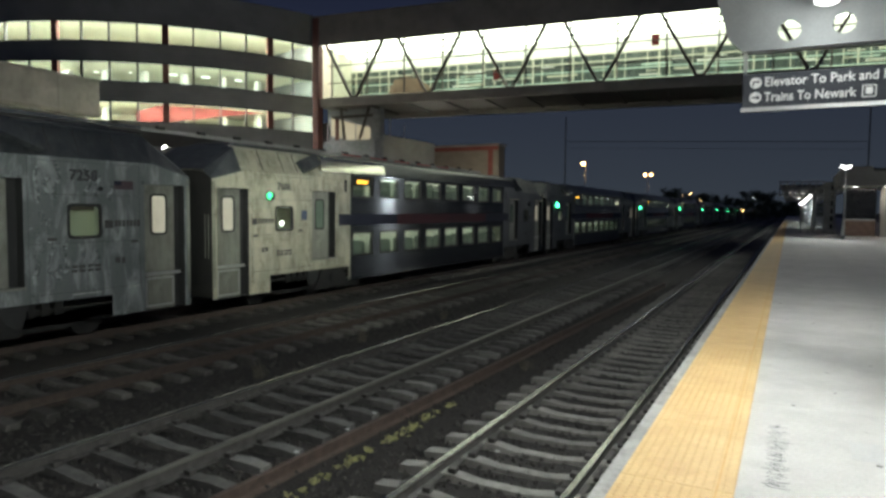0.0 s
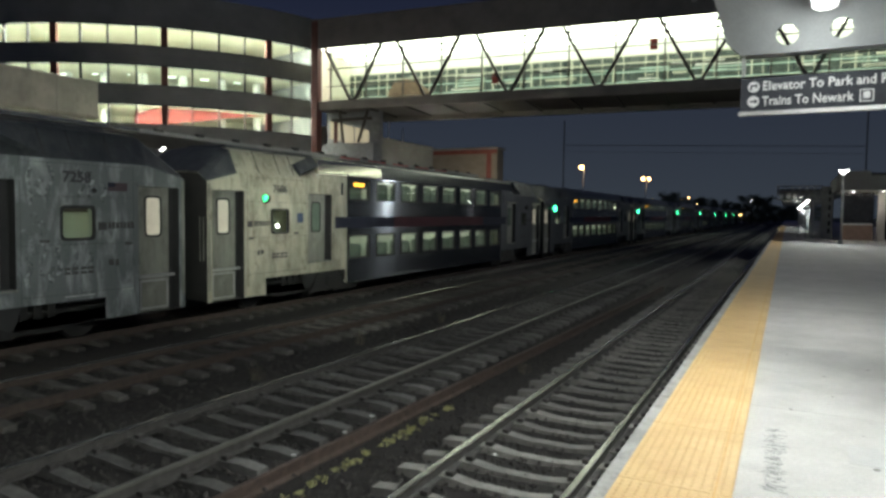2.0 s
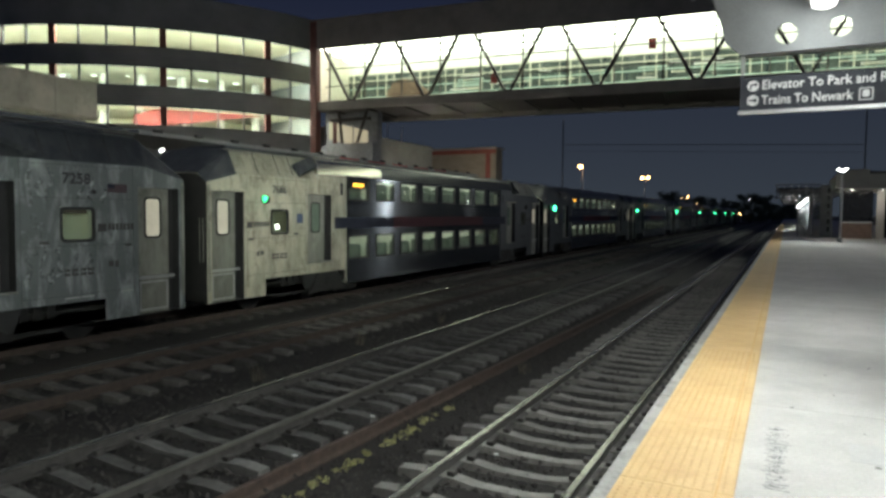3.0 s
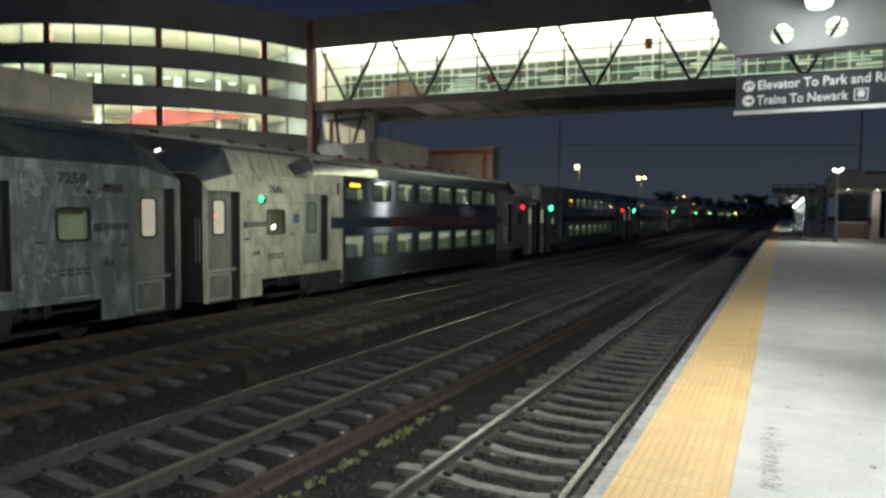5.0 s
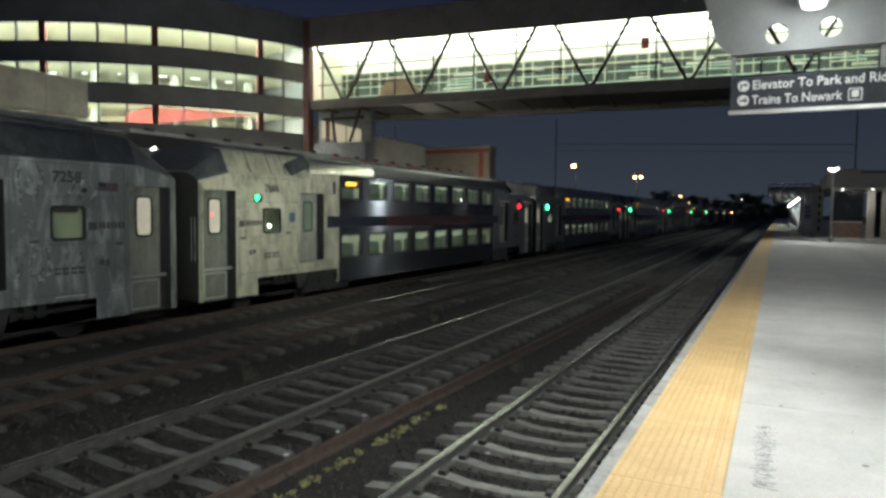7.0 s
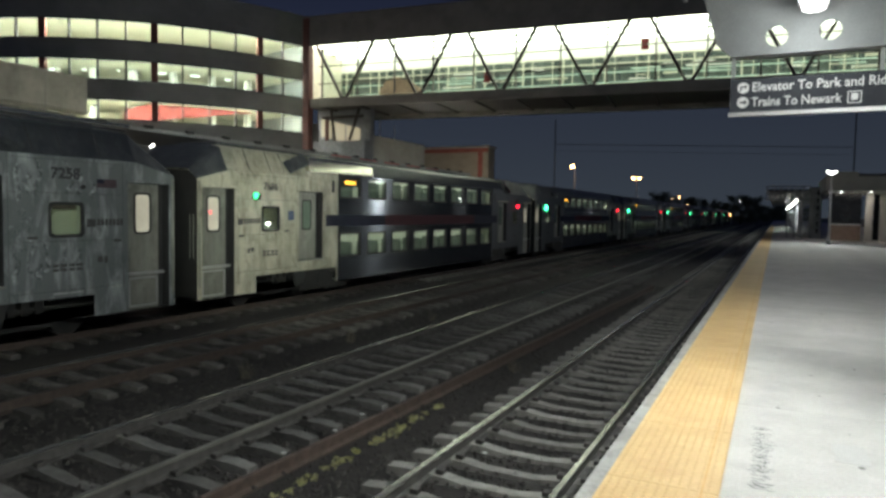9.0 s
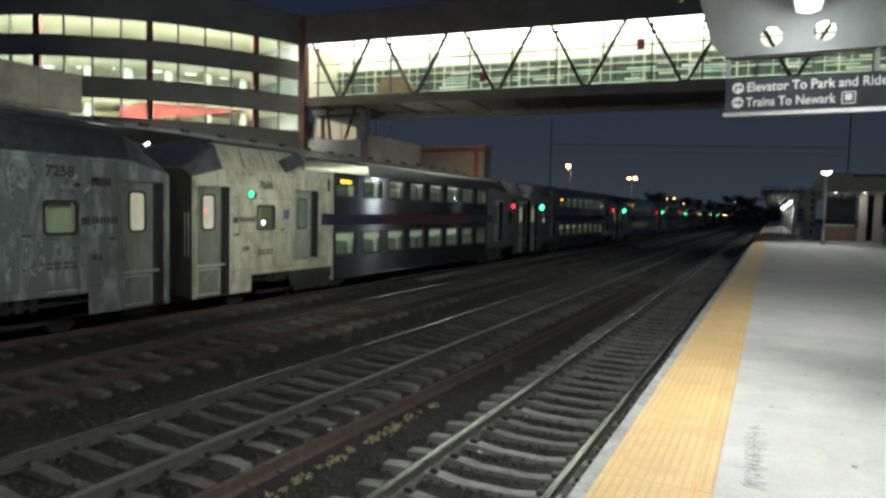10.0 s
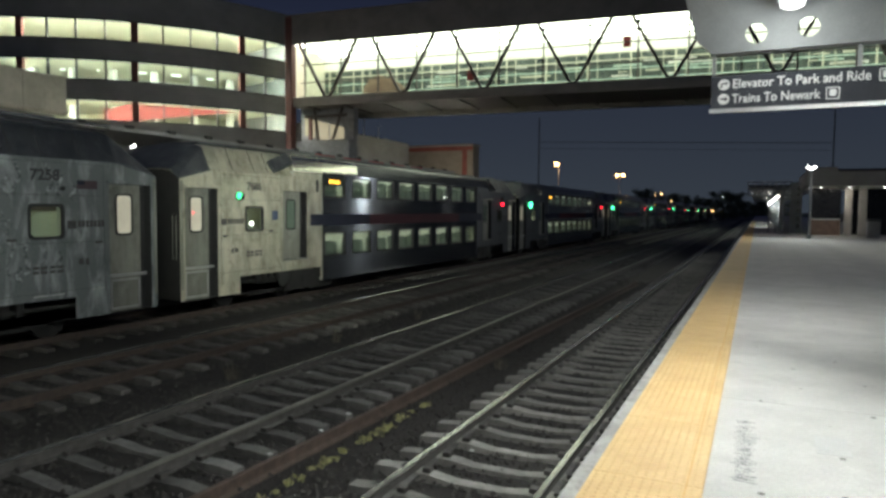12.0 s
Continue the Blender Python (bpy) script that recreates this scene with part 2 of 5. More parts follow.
tube_top_m = glow("top_deck_tubes", (1.0, 0.98, 0.86), 320)
tube_deck_m = glow("deck_tubes", (1.0, 0.97, 0.84), 110)
hanging_lamp_m = glow("hanging_deck_lamp", (0.96, 1.0, 0.94), 4.0)
sign_m = mat("sign_slate", (0.045, 0.048, 0.058), (0.058, 0.061, 0.071), 3, 0.75, spec=0.2)
flood_lens_m = glow("flood_lens", (1.0, 1.0, 0.97), 4.0)
sign_white_m = mat("sign_white", (0.78, 0.78, 0.77), (0.84, 0.84, 0.83), 12, 0.5)
alu_m = mat("aluminium_trim", (0.55, 0.55, 0.55), (0.65, 0.65, 0.65), 5, 0.35, 0.8)
canopy_m = mat("canopy_steel", (0.23, 0.235, 0.24), (0.30, 0.305, 0.31), 1.5, 0.55, 0.2)
shelter_m = mat("shelter_panel", (0.30, 0.295, 0.27), (0.37, 0.36, 0.34), 1.0, 0.7)
brown_m = mat("brown_panel", (0.11, 0.075, 0.06), (0.16, 0.11, 0.09), 3, 0.7)
dark_glass_m = mat("dark_glazing", (0.01, 0.011, 0.013), (0.014, 0.015, 0.018), 2, 0.08)
house_m = mat("beige_siding", (0.30, 0.26, 0.19), (0.38, 0.33, 0.25), 1.0, 0.8)
grey_wall_m = mat("grey_block_wall", (0.26, 0.25, 0.23), (0.33, 0.32, 0.30), 0.8, 0.8)
bark_m = mat("tree_bark", (0.04, 0.032, 0.025), (0.07, 0.058, 0.045), 6, 0.9)
leaf_m = mat("night_foliage", (0.06, 0.085, 0.05), (0.10, 0.125, 0.075), 3, 0.8)
red_strip_m = mat("red_fascia_strip", (0.30, 0.05, 0.06), (0.40, 0.08, 0.09), 6, 0.6)
stair_m = mat("dark_lattice_steel", (0.22, 0.23, 0.24), (0.32, 0.33, 0.34), 3, 0.6, 0.2)
soil_m = mat("dark_soil", (0.035, 0.033, 0.03), (0.065, 0.06, 0.054), 0.6, 0.95, bump=0.5, fine=12)
dry_m = mat("dry_stalks", (0.11, 0.10, 0.07), (0.18, 0.165, 0.12), 12, 0.85)
weed_m = mat("yellow_weeds", (0.42, 0.41, 0.15), (0.72, 0.69, 0.34), 12, 0.8, vary=0.2)

# ---------------- mesh helpers ----------------


def box(bm, x0, x1, y0, y1, z0, z1):
    v = [bm.verts.new(p) for p in ((x0, y0, z0), (x1, y0, z0), (x1, y1, z0), (x0, y1, z0), (x0, y0, z1), (x1, y0, z1), (x1, y1, z1), (x0, y1, z1))]
    for f in ((3, 2, 1, 0), (4, 5, 6, 7), (0, 1, 5, 4), (1, 2, 6, 5), (2, 3, 7, 6), (3, 0, 4, 7)):
        bm.faces.new([v[i] for i in f])
    return bm


def quad(bm, *pts):
    return bm.faces.new([bm.verts.new(p) for p in pts])


def tube(bm, p, q, r, n=10, r2=None):
    p, q = Vector(p), Vector(q)
    d = (q - p).normalized()
    a = d.orthogonal().normalized()
    b = d.cross(a)
    r2 = r if r2 is None else r2
    ring = lambda c, s: [bm.verts.new(c + (a * math.cos(k * math.tau / n) + b * math.sin(k * math.tau / n)) * s) for k in range(n)]
    u, w = ring(p, r), ring(q, r2)
    for k in range(n):
        bm.faces.new((u[k], u[(k + 1) % n], w[(k + 1) % n], w[k]))
    bm.faces.new(u[::-1]), bm.faces.new(w)
    return bm


def prism(bm, poly, axis, a, b):
    """A polygon drawn in the two other axes, drawn out along one axis from a to b."""
    put = {"x": lambda p, t: (t, p[0], p[1]), "y": lambda p, t: (p[0], t, p[1]), "z": lambda p, t: (p[0], p[1], t)}[axis]
    u, w = [bm.verts.new(put(p, a)) for p in poly], [bm.verts.new(put(p, b)) for p in poly]
    n = len(poly)
    for k in range(n):
        bm.faces.new((u[k], u[(k + 1) % n], w[(k + 1) % n], w[k]))
    bm.faces.new(u[::-1]), bm.faces.new(w)
    return bm


def rrect(a0, a1, b0, b1, r, n=4):
    out = []
    for cx, cy, s in ((a1 - r, b1 - r, 0), (a0 + r, b1 - r, 1), (a0 + r, b0 + r, 2), (a1 - r, b0 + r, 3)):
        for k in range(n + 1):
            t = (s + k / n) * math.pi / 2
            out.append((cx + r * math.cos(t), cy + r * math.sin(t)))
    return out


def ring(bm, outer, inner, axis, a, b):
    put = {"x": lambda p, t: (t, p[0], p[1]), "y": lambda p, t: (p[0], t, p[1])}[axis]
    n = len(outer)
    L = [[bm.verts.new(put(p, t)) for p in poly] for poly, t in ((outer, a), (outer, b), (inner, b), (inner, a))]
    for k in range(n):
        j = (k + 1) % n
        for i in range(4):
            bm.faces.new((L[i][k], L[i][j], L[(i + 1) % 4][j], L[(i + 1) % 4][k]))
    return bm


def bevelled(bm, w, seg=2):
    bmesh.ops.bevel(bm, geom=bm.edges[:], offset=w, segments=seg, affect="EDGES", profile=0.5)
    return bm


def mesh_of(name, bm, material, smooth=False):
    bmesh.ops.recalc_face_normals(bm, faces=bm.faces[:])
    me = bpy.data.meshes.new(name)
    bm.to_mesh(me)
    bm.free()
    me.materials.append(material)
    if smooth:
        me.polygons.foreach_set("use_smooth", [True] * len(me.polygons))
    return me


def part(name, bm, material, parent=None, label="", smooth=False):
    ob = new(name, mesh_of(name, bm, material, smooth))
    ob.parent = parent
    return tagged(ob, label)


def piece(name, me, parent, loc=(0, 0, 0), rz=0.0):
    ob = new(name, me)
    ob.parent = parent
    ob.location, ob.rotation_euler = loc, (0, 0, rz)
    return ob


def thing(name, label, category, group="", kind="", at=(0, 0, 0)):
    ob = new(name)
    ob.location = at
    return tagged(ob, label, category, group, kind)


def B():
    return bmesh.new()


def lettering(name, text, size, m, material, parent, depth=0.002, bold=0.012):
    cu = bpy.data.curves.new(name, "FONT")
    cu.body, cu.size, cu.extrude, cu.resolution_u, cu.offset = text, size, depth, 3, size * bold
    tmp = bpy.data.objects.new(name, cu)
    scene.collection.objects.link(tmp)
    bpy.context.view_layer.update()
    me = bpy.data.meshes.new_from_object(tmp.evaluated_get(bpy.context.evaluated_depsgraph_get()))
    bpy.data.objects.remove(tmp)
    me.materials.clear()
    me.materials.append(material)
    w = max(v.co.x for v in me.vertices)
    ob = new(name, me)
    ob.parent = parent
    ob.matrix_basis = m
    return ob, w


# ---------------- ground and tracks ----------------
TRACKS = (-2.616, -6.636, -10.40, -14.37)
bm = B()
quad(bm, (-2500, -600, -0.62), (2500, -600, -0.62), (2500, 4000, -0.62), (-2500, 4000, -0.62))
tagged(part("ground", bm, soil_m), "dark bare ground beside the railway at night", "ground", kind="structure")

bm = B()
nx, ny = 70, 150
ys = [-20 + 340 * (k / ny) ** 1.9 for k in range(ny + 1)]
grid = []
for y in ys:
    row = []
    for i in range(nx + 1):
        x = -17.6 + i * (16.6 / nx)
        z = -0.225 + 0.022 * noise.noise((x * 1.7, y * 1.7, 0)) + 0.02 * noise.noise((x * 6, y * 6, 3))
        near = min(abs(x - c) for c in TRACKS)
        if near > 1.35:
            z -= 0.06 * min(1, (near - 1.35) / 0.4)
        row.append(bm.verts.new((x, y, z if i else -0.6)))
    grid.append(row)
for j in range(ny):
    for i in range(nx):
        bm.faces.new((grid[j][i], grid[j][i + 1], grid[j + 1][i + 1], grid[j + 1][i]))
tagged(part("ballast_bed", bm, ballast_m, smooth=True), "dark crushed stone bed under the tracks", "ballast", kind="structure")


def rail_mesh(y0, y1, name="rail"):
    head = [(-0.036, -0.030), (0.036, -0.030), (0.036, -0.006), (0.030, 0.0), (-0.030, 0.0), (-0.036, -0.006)]
    web = [(-0.075, -0.17), (0.075, -0.17), (0.075, -0.155), (0.012, -0.135), (0.012, -0.030), (-0.012, -0.030), (-0.012, -0.135), (-0.075, -0.155)]
    b1 = prism(B(), web, "y", y0, y1)
    b2 = prism(B(), head, "y", y0, y1)
    return mesh_of("rail_web", b1, rail_m), mesh_of("rail_head", b2, railtop_m)


web_me, head_me = rail_mesh(-20, 320)
web_rust_me = web_me.copy()
web_rust_me.materials[0] = rust_dark_m
head_dull_me, head_dim_me = head_me.copy(), head_me.copy()
head_dull_me.materials[0], head_dim_me.materials[0] = rust_dark_m, raildim_m


def tie_mesh(material):
    bm = B()
    secs = [(-1.26, 0.088, 0.11, -0.150), (-0.98, 0.095, 0.115, -0.125), (-0.55, 0.088, 0.11, -0.150), (-0.28, 0.08, 0.10, -0.185), (0.28, 0.08, 0.10, -0.185), (0.55, 0.088, 0.11, -0.150), (0.98, 0.095, 0.115, -0.125), (1.26, 0.088, 0.11, -0.150)]
    loops = [[bm.verts.new(p) for p in ((x, -b, -0.34), (x, b, -0.34), (x, t, zt), (x, -t, zt))] for x, t, b, zt in secs]
    for u, w in zip(loops, loops[1:]):
        for k in range(4):
            bm.faces.new((u[k], u[(k + 1) % 4], w[(k + 1) % 4], w[k]))
    bm.faces.new(loops[0][::-1]), bm.faces.new(loops[-1])
    return mesh_of("sleeper", bm, material)


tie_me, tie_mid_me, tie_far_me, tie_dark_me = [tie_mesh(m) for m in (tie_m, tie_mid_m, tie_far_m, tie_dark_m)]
clip_bm = B()
for sx in (-0.62, -0.885, 0.62, 0.885):
    box(clip_bm, sx - 0.045, sx + 0.045, -0.05, 0.05, -0.135, -0.085)
clip_me = mesh_of("rail_clips", clip_bm, rail_m)
for k, cx in enumerate(TRACKS):
    tr = thing("railway_track", "steel rails on concrete sleepers in dark ballast", "track", "tracks", "structure", (cx, 0, 0))
    for s in (-1, 1):
        w = piece("rail", web_me if k < 2 else web_rust_me, tr, (s * 0.7525, 0, 0))
        tagged(w, "dull rail with a polished head")
        # head tone paints the reflection: pale where a glint runs, dimmed without it
        piece("rail_head", head_me if k == 0 or (k < 3 and s < 0) else head_dim_me if k == 1 else head_dull_me, w)
    pitch = (0.558, 0.568, 0.569, 0.56)[k]
    shift = 0.2 if k == 1 else 0.0
    y, far = (6.0, 5.13, 5.20, 5.0)[k] - 44 * pitch, B()
    i = 0
    while y < 240:
        dy, tilt = random.uniform(-0.02, 0.02), random.uniform(-0.012, 0.012)
        if 36 <= i < (146 if k < 3 else 80):
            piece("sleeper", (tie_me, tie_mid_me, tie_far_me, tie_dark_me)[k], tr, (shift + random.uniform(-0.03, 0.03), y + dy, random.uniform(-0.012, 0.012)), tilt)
            if k < 2 and i < 85:
                piece("rail_clips", clip_me, tr, (0, y + dy, 0))
        else:
            box(far, -1.28, 1.28, y - 0.12, y + 0.12, -0.3, -0.135)
        y += pitch
        i += 1
    tagged(part("far_sleepers", far, tie_m, tr), kind="stuff")

sp = thing("spare_rail", "rusty loose rail lying between two tracks", "rail", at=(-4.93, 8.3, -0.10))
sp.rotation_euler = (0, 0, -0.026)
part("rail_foot", prism(B(), [(-0.075, -0.17), (0.075, -0.17), (0.075, -0.155), (0.014, -0.135), (0.014, -0.03), (-0.014, -0.03), (-0.014, -0.135), (-0.075, -0.155)], "y", -7.3, 20.0), rust_m, sp)
part("rail_head", prism(B(), [(-0.036, -0.03), (0.036, -0.03), (0.036, -0.006), (0.03, 0), (-0.03, 0), (-0.036, -0.006)], "y", -7.3, 20.0), rust_m, sp)

# loose stones
verts, faces = [], []
rnd = random.Random(4)


def stone(x, y, z, r):
    k = len(verts)
    a = rnd.uniform(0, 6.3)
    c, s = math.cos(a), math.sin(a)
    for px, py, pz in ((1, 0, 0), (0, 1, 0), (-1, 0, 0), (0, -1, 0), (0.15, 0.1, 0.8), (0, 0, -0.8)):
        q = r * rnd.uniform(0.7, 1.25)
        verts.append((x + (px * c - py * s) * q, y + (px * s + py * c) * q, z + pz * q))
    for i in range(4):
        faces.append((k + i, k + (i + 1) % 4, k + 4))
        faces.append((k + (i + 1) % 4, k + i, k + 5))


for _ in range(26000):
    y = 3 + 27 * rnd.random() ** 2.0
    x = rnd.uniform(-11.5, -1.15)
    d = min(abs(x - c) for c in TRACKS)
    z = -0.222 - (0.06 * min(1, (d - 1.35) / 0.4) if d > 1.35 else 0) + rnd.uniform(-0.01, 0.025)
    stone(x, y, z, rnd.uniform(0.018, 0.042))
me = bpy.data.meshes.new("ballast_stones")
me.from_pydata(verts, [], faces)
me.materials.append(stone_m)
tagged(new("ballast_stones", me), "loose dark crushed stones between the sleepers", "stones", kind="stuff")

# weeds beside the spare rail
bm = B()
for _ in range(430):
    y = rnd.uniform(4.6, 9.3)
    if noise.noise((y * 4.3, 0, 5)) < -0.03:
        continue
    x, hgt, a = -4.62 + 0.045 * rnd.gauss(0, 1), rnd.uniform(0.0, 0.05), rnd.uniform(0, 6.3)
    for j in range(3):
        ang = a + j * 2.1
        tip = (x + 0.022 * math.cos(ang), y + 0.03 * math.sin(ang), -0.27 + hgt)
        quad(bm, (x - 0.006 * math.sin(ang), y + 0.006 * math.cos(ang), -0.30), (x + 0.006 * math.sin(ang), y - 0.006 * math.cos(ang), -0.30), (tip[0] + 0.006, tip[1], tip[2] - 0.008), tip)
tagged(part("weeds", bm, weed_m), "straggling yellow weeds along the rusty rail", "weeds", kind="stuff")

# tufts, and pale chips painting white glints, between the tracks
def tuft(x, y, n, seed):
    r = random.Random(seed)
    bm = B()
    for _ in range(n):
        a, hgt = r.uniform(0, 6.3), r.uniform(0.10, 0.34)
        bx, by = x + r.gauss(0, 0.05), y + r.gauss(0, 0.05)
        tx, ty = bx + math.cos(a) * 0.09, by + math.sin(a) * 0.09
        quad(bm, (bx - 0.006, by, -0.30), (bx + 0.006, by, -0.30), (tx + 0.003, ty, -0.28 + hgt), (tx - 0.003, ty, -0.28 + hgt))
    tagged(part("weed_tuft", bm, dry_m), "dry weed tuft growing between the tracks", "weed", "weed tufts")


for k, (wx, wy, wn) in enumerate(((-8.39, 9.04, 30), (-8.66, 12.7, 26), (-8.5, 16.5, 18), (-4.4, 12.0, 16))):
    tuft(wx, wy, wn, 50 + k)
# flat pale chip, a painted glint
glint_me = mesh_of("paper_scrap", prism(B(), [(-0.028, -0.018), (0.025, -0.02), (0.03, 0.012), (0.006, 0.024), (-0.03, 0.015)], "z", 0.0, 0.010), mat("glint_white", (0.55, 0.55, 0.53), (0.7, 0.7, 0.68), 14, 0.8))
for sx, sy, sz in ((-5.16, 6.20, -0.14), (-5.20, 7.95, -0.14), (-9.5, 10.6, -0.25), (-3.05, 7.4, -0.14), (-5.12, 7.18, -0.14)):
    tagged(piece("paper_scrap", glint_me, None, (sx, sy, sz), sx * 3), "small pale chip painting a white glint on a sleeper", "litter", "paper scraps")

# ---------------- platform ----------------
PE = -0.894
plat = thing("platform", "pale concrete high-level platform with a yellow edge", "platform", kind="structure")
bm = B()
box(bm, PE + 0.03, 14, -30, 300, 0.95, 1.21)
box(bm, PE + 0.55, 13.5, -30, 300, -0.62, 0.95)
part("slab", bm, concrete_m, plat)
slab_bm = bevelled(box(B(), -0.215, 7.0, 0.006, 3.034, 1.211, 1.222), 0.004, 1)
slab_me = mesh_of("paving_panel", slab_bm, concrete_m)
for k in range(30):
    piece("paving_panel", slab_me, plat, (0, -9.1 + 3.04 * k, 0))
part("joint_bed", box(B(), -0.215, 7.0, -9.1, 82, 1.21, 1.214), joint_m, plat)
edge_bm = bevelled(box(B(), PE - 0.05, PE + 0.045, 0.01, 2.99, 0.98, 1.224), 0.012, 2)
edge_me = mesh_of("rubbing_board", edge_bm, edge_m)
for k in range(60):
    piece("rubbing_board", edge_me, plat, (random.uniform(-0.006, 0.006), -9 + 3.0 * k, 0))
tac_me = mesh_of("tactile_plate", bevelled(box(B(), PE + 0.048, -0.218, 0.002, 1.198, 1.211, 1.228), 0.003, 1), yellow_m)
for k in range(110):
    piece("tactile_plate", tac_me, plat, (0, 0.4 + 1.2 * k - 6, 0))
dverts, dfaces = [], []
for j in range(95):
    for i in range(12):
        x, y = PE + 0.085 + i * 0.0535, 3.3 + j * 0.0535
        k = len(dverts)
        for rr, zz in ((0.0125, 1.228), (0.0075, 1.2315)):
            for a in range(6):
                dverts.append((x + rr * math.cos(a * math.pi / 3), y + rr * math.sin(a * math.pi / 3), zz))
        for a in range(6):
            dfaces.append((k + a, k + (a + 1) % 6, k + 6 + (a + 1) % 6, k + 6 + a))
        dfaces.append(tuple(range(k + 6, k + 12)))
me = bpy.data.meshes.new("tactile_domes")
me.from_pydata(dverts, [], dfaces)
me.materials.append(yellow_m)
ob = new("tactile_domes", me)
ob.parent = plat
tagged(ob, kind="stuff")
# unreadable marker writing and stains on the concrete
bm = B()
y = 4.22
while y < 5.5:
    x0, x1 = rnd.uniform(-0.10, -0.06), rnd.uniform(0.01, 0.08)
    sl = rnd.uniform(-0.03, 0.01)
    quad(bm, (x0, y, 1.2232), (x1, y + sl, 1.2232), (x1, y + sl + 0.009, 1.2232), (x0, y + 0.009, 1.2232))
    for _ in range(3):
        xa, ya = rnd.uniform(-0.07, 0.01), y + rnd.uniform(-0.01, 0.05)
        xb, yb = xa + rnd.uniform(0.0, 0.05), ya + rnd.uniform(-0.04, 0.04)
        quad(bm, (xa, ya, 1.2234), (xb, yb, 1.2234), (xb + 0.004, yb + 0.009, 1.2234), (xa + 0.004, ya + 0.009, 1.2234))
    y += rnd.uniform(0.03, 0.085)
ob = part("marker_writing", bm, ink_m, plat, "smudged unreadable dark writing")
bm = B()
box(bm, 0.42, 0.62, 4.95, 5.35, 1.222, 1.2232)
part("patch", bm, patch_m, plat, "slightly darker repaired patch")
bm = B()
for _ in range(60):
    x, y, r = rnd.uniform(-0.1, 3.0), rnd.uniform(3.5, 16), rnd.uniform(0.008, 0.022)
    tube(bm, (x, y, 1.221), (x, y, 1.2232), r, 7)
part("gum_spots", bm, gum_m, plat)
part("edge_seam", box(B(), -0.315, -0.300, -6, 120, 1.226, 1.2295), mat("orange_seam", (0.50, 0.29, 0.09), (0.60, 0.38, 0.14), 4, 0.7), plat)

# ---------------- canopy, beam, sign ----------------
can = thing("platform_canopy", "grey steel platform canopy with a pierced end beam", "canopy", kind="structure")
part("roof_deck", box(B(), -1.05, 7.5, -16, 8.6, 5.62, 5.75), canopy_m, can)
part("fascia", box(B(), -1.10, -1.05, -16, 8.6, 5.35, 5.78), canopy_m, can)
from mathutils.geometry import tessellate_polygon


def pierced_plate(poly, holes, y0, y1):
    loops = [[Vector((x, 0, z)) for x, z in poly]]
    for cx, cz, r in holes:
        loops.append([Vector((cx + r * math.cos(-a * math.tau / 28), 0, cz + r * math.sin(-a * math.tau / 28))) for a in range(28)])
    tris = tessellate_polygon([[Vector((v.x, v.z, 0)) for v in lp] for lp in loops])
    flat = [v for lp in loops for v in lp]
    bm = B()
    u, w = [bm.verts.new((v.x, y0, v.z)) for v in flat], [bm.verts.new((v.x, y1, v.z)) for v in flat]
    for t in tris:
        bm.faces.new([u[i] for i in t]), bm.faces.new([w[i] for i in reversed(t)])
    o = 0
    for lp in loops:
        n = len(lp)
        for k in range(n):
            j = (k + 1) % n
            bm.faces.new((u[o + k], u[o + j], w[o + j], w[o + k]))
        o += n
    return bm


part("end_beam", pierced_plate([(-0.93, 5.62), (-0.66, 4.68), (-0.50, 4.53), (3.6, 4.56), (3.6, 5.62)], [(-0.065, 4.715, 0.108), (0.432, 4.735, 0.104), (1.25, 4.75, 0.104), (2.0, 4.75, 0.104)], 8.02, 8.06), canopy_m, can, "steel beam plate with round holes")
bm = box(B(), -0.50, 3.6, 7.94, 8.14, 4.515, 4.53)
part("beam_flange", bm, canopy_m, can)
for cy in (-12.0, -4.0, 8.04):
    part("canopy_column", box(B(), 3.6, 3.85, cy - 0.12, cy + 0.12, 1.2, 5.62), canopy_m, can)

fl = thing("flood_lamp", "added unseen floodlight on the outer side of the canopy end", "lamp")
part("housing", bevelled(box(B(), 0.12, 0.58, 8.45, 8.85, 5.36, 5.62), 0.02, 1), canopy_m, fl)
fix = thing("flood_lamp", "bright white floodlight fixed under the canopy end", "lamp")
part("housing", bevelled(box(B(), 0.11, 0.39, 7.12, 7.48, 4.84, 5.62), 0.02), canopy_m, fix)
part("lens", prism(B(), [(0.14, 4.838), (0.36, 4.838), (0.35, 4.80), (0.29, 4.775), (0.21, 4.775), (0.15, 4.80)], "y", 7.15, 7.45), flood_lens_m, fix, "glowing lens")
for ly in (2.6, -2.4, -7.4):
    fl = thing("ceiling_lamp", "white strip lamp under the canopy", "lamp", "canopy strip lamps")
    part("housing", box(B(), 0.95, 2.25, ly - 0.18, ly + 0.18, 5.28, 5.62), canopy_m, fl)
    part("diffuser", box(B(), 1.0, 2.2, ly - 0.15, ly + 0.15, 5.23, 5.28), white_lamp_m, fl)

# housings for the added fill floodlights, out of view
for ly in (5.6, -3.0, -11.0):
    fl = thing("flood_lamp", "added unseen fill floodlight on the canopy edge, turned to the train", "lamp", "edge floodlights")
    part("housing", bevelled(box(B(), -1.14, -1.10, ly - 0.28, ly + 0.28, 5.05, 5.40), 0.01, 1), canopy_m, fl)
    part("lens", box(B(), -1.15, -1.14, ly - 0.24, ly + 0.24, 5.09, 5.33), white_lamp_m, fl)

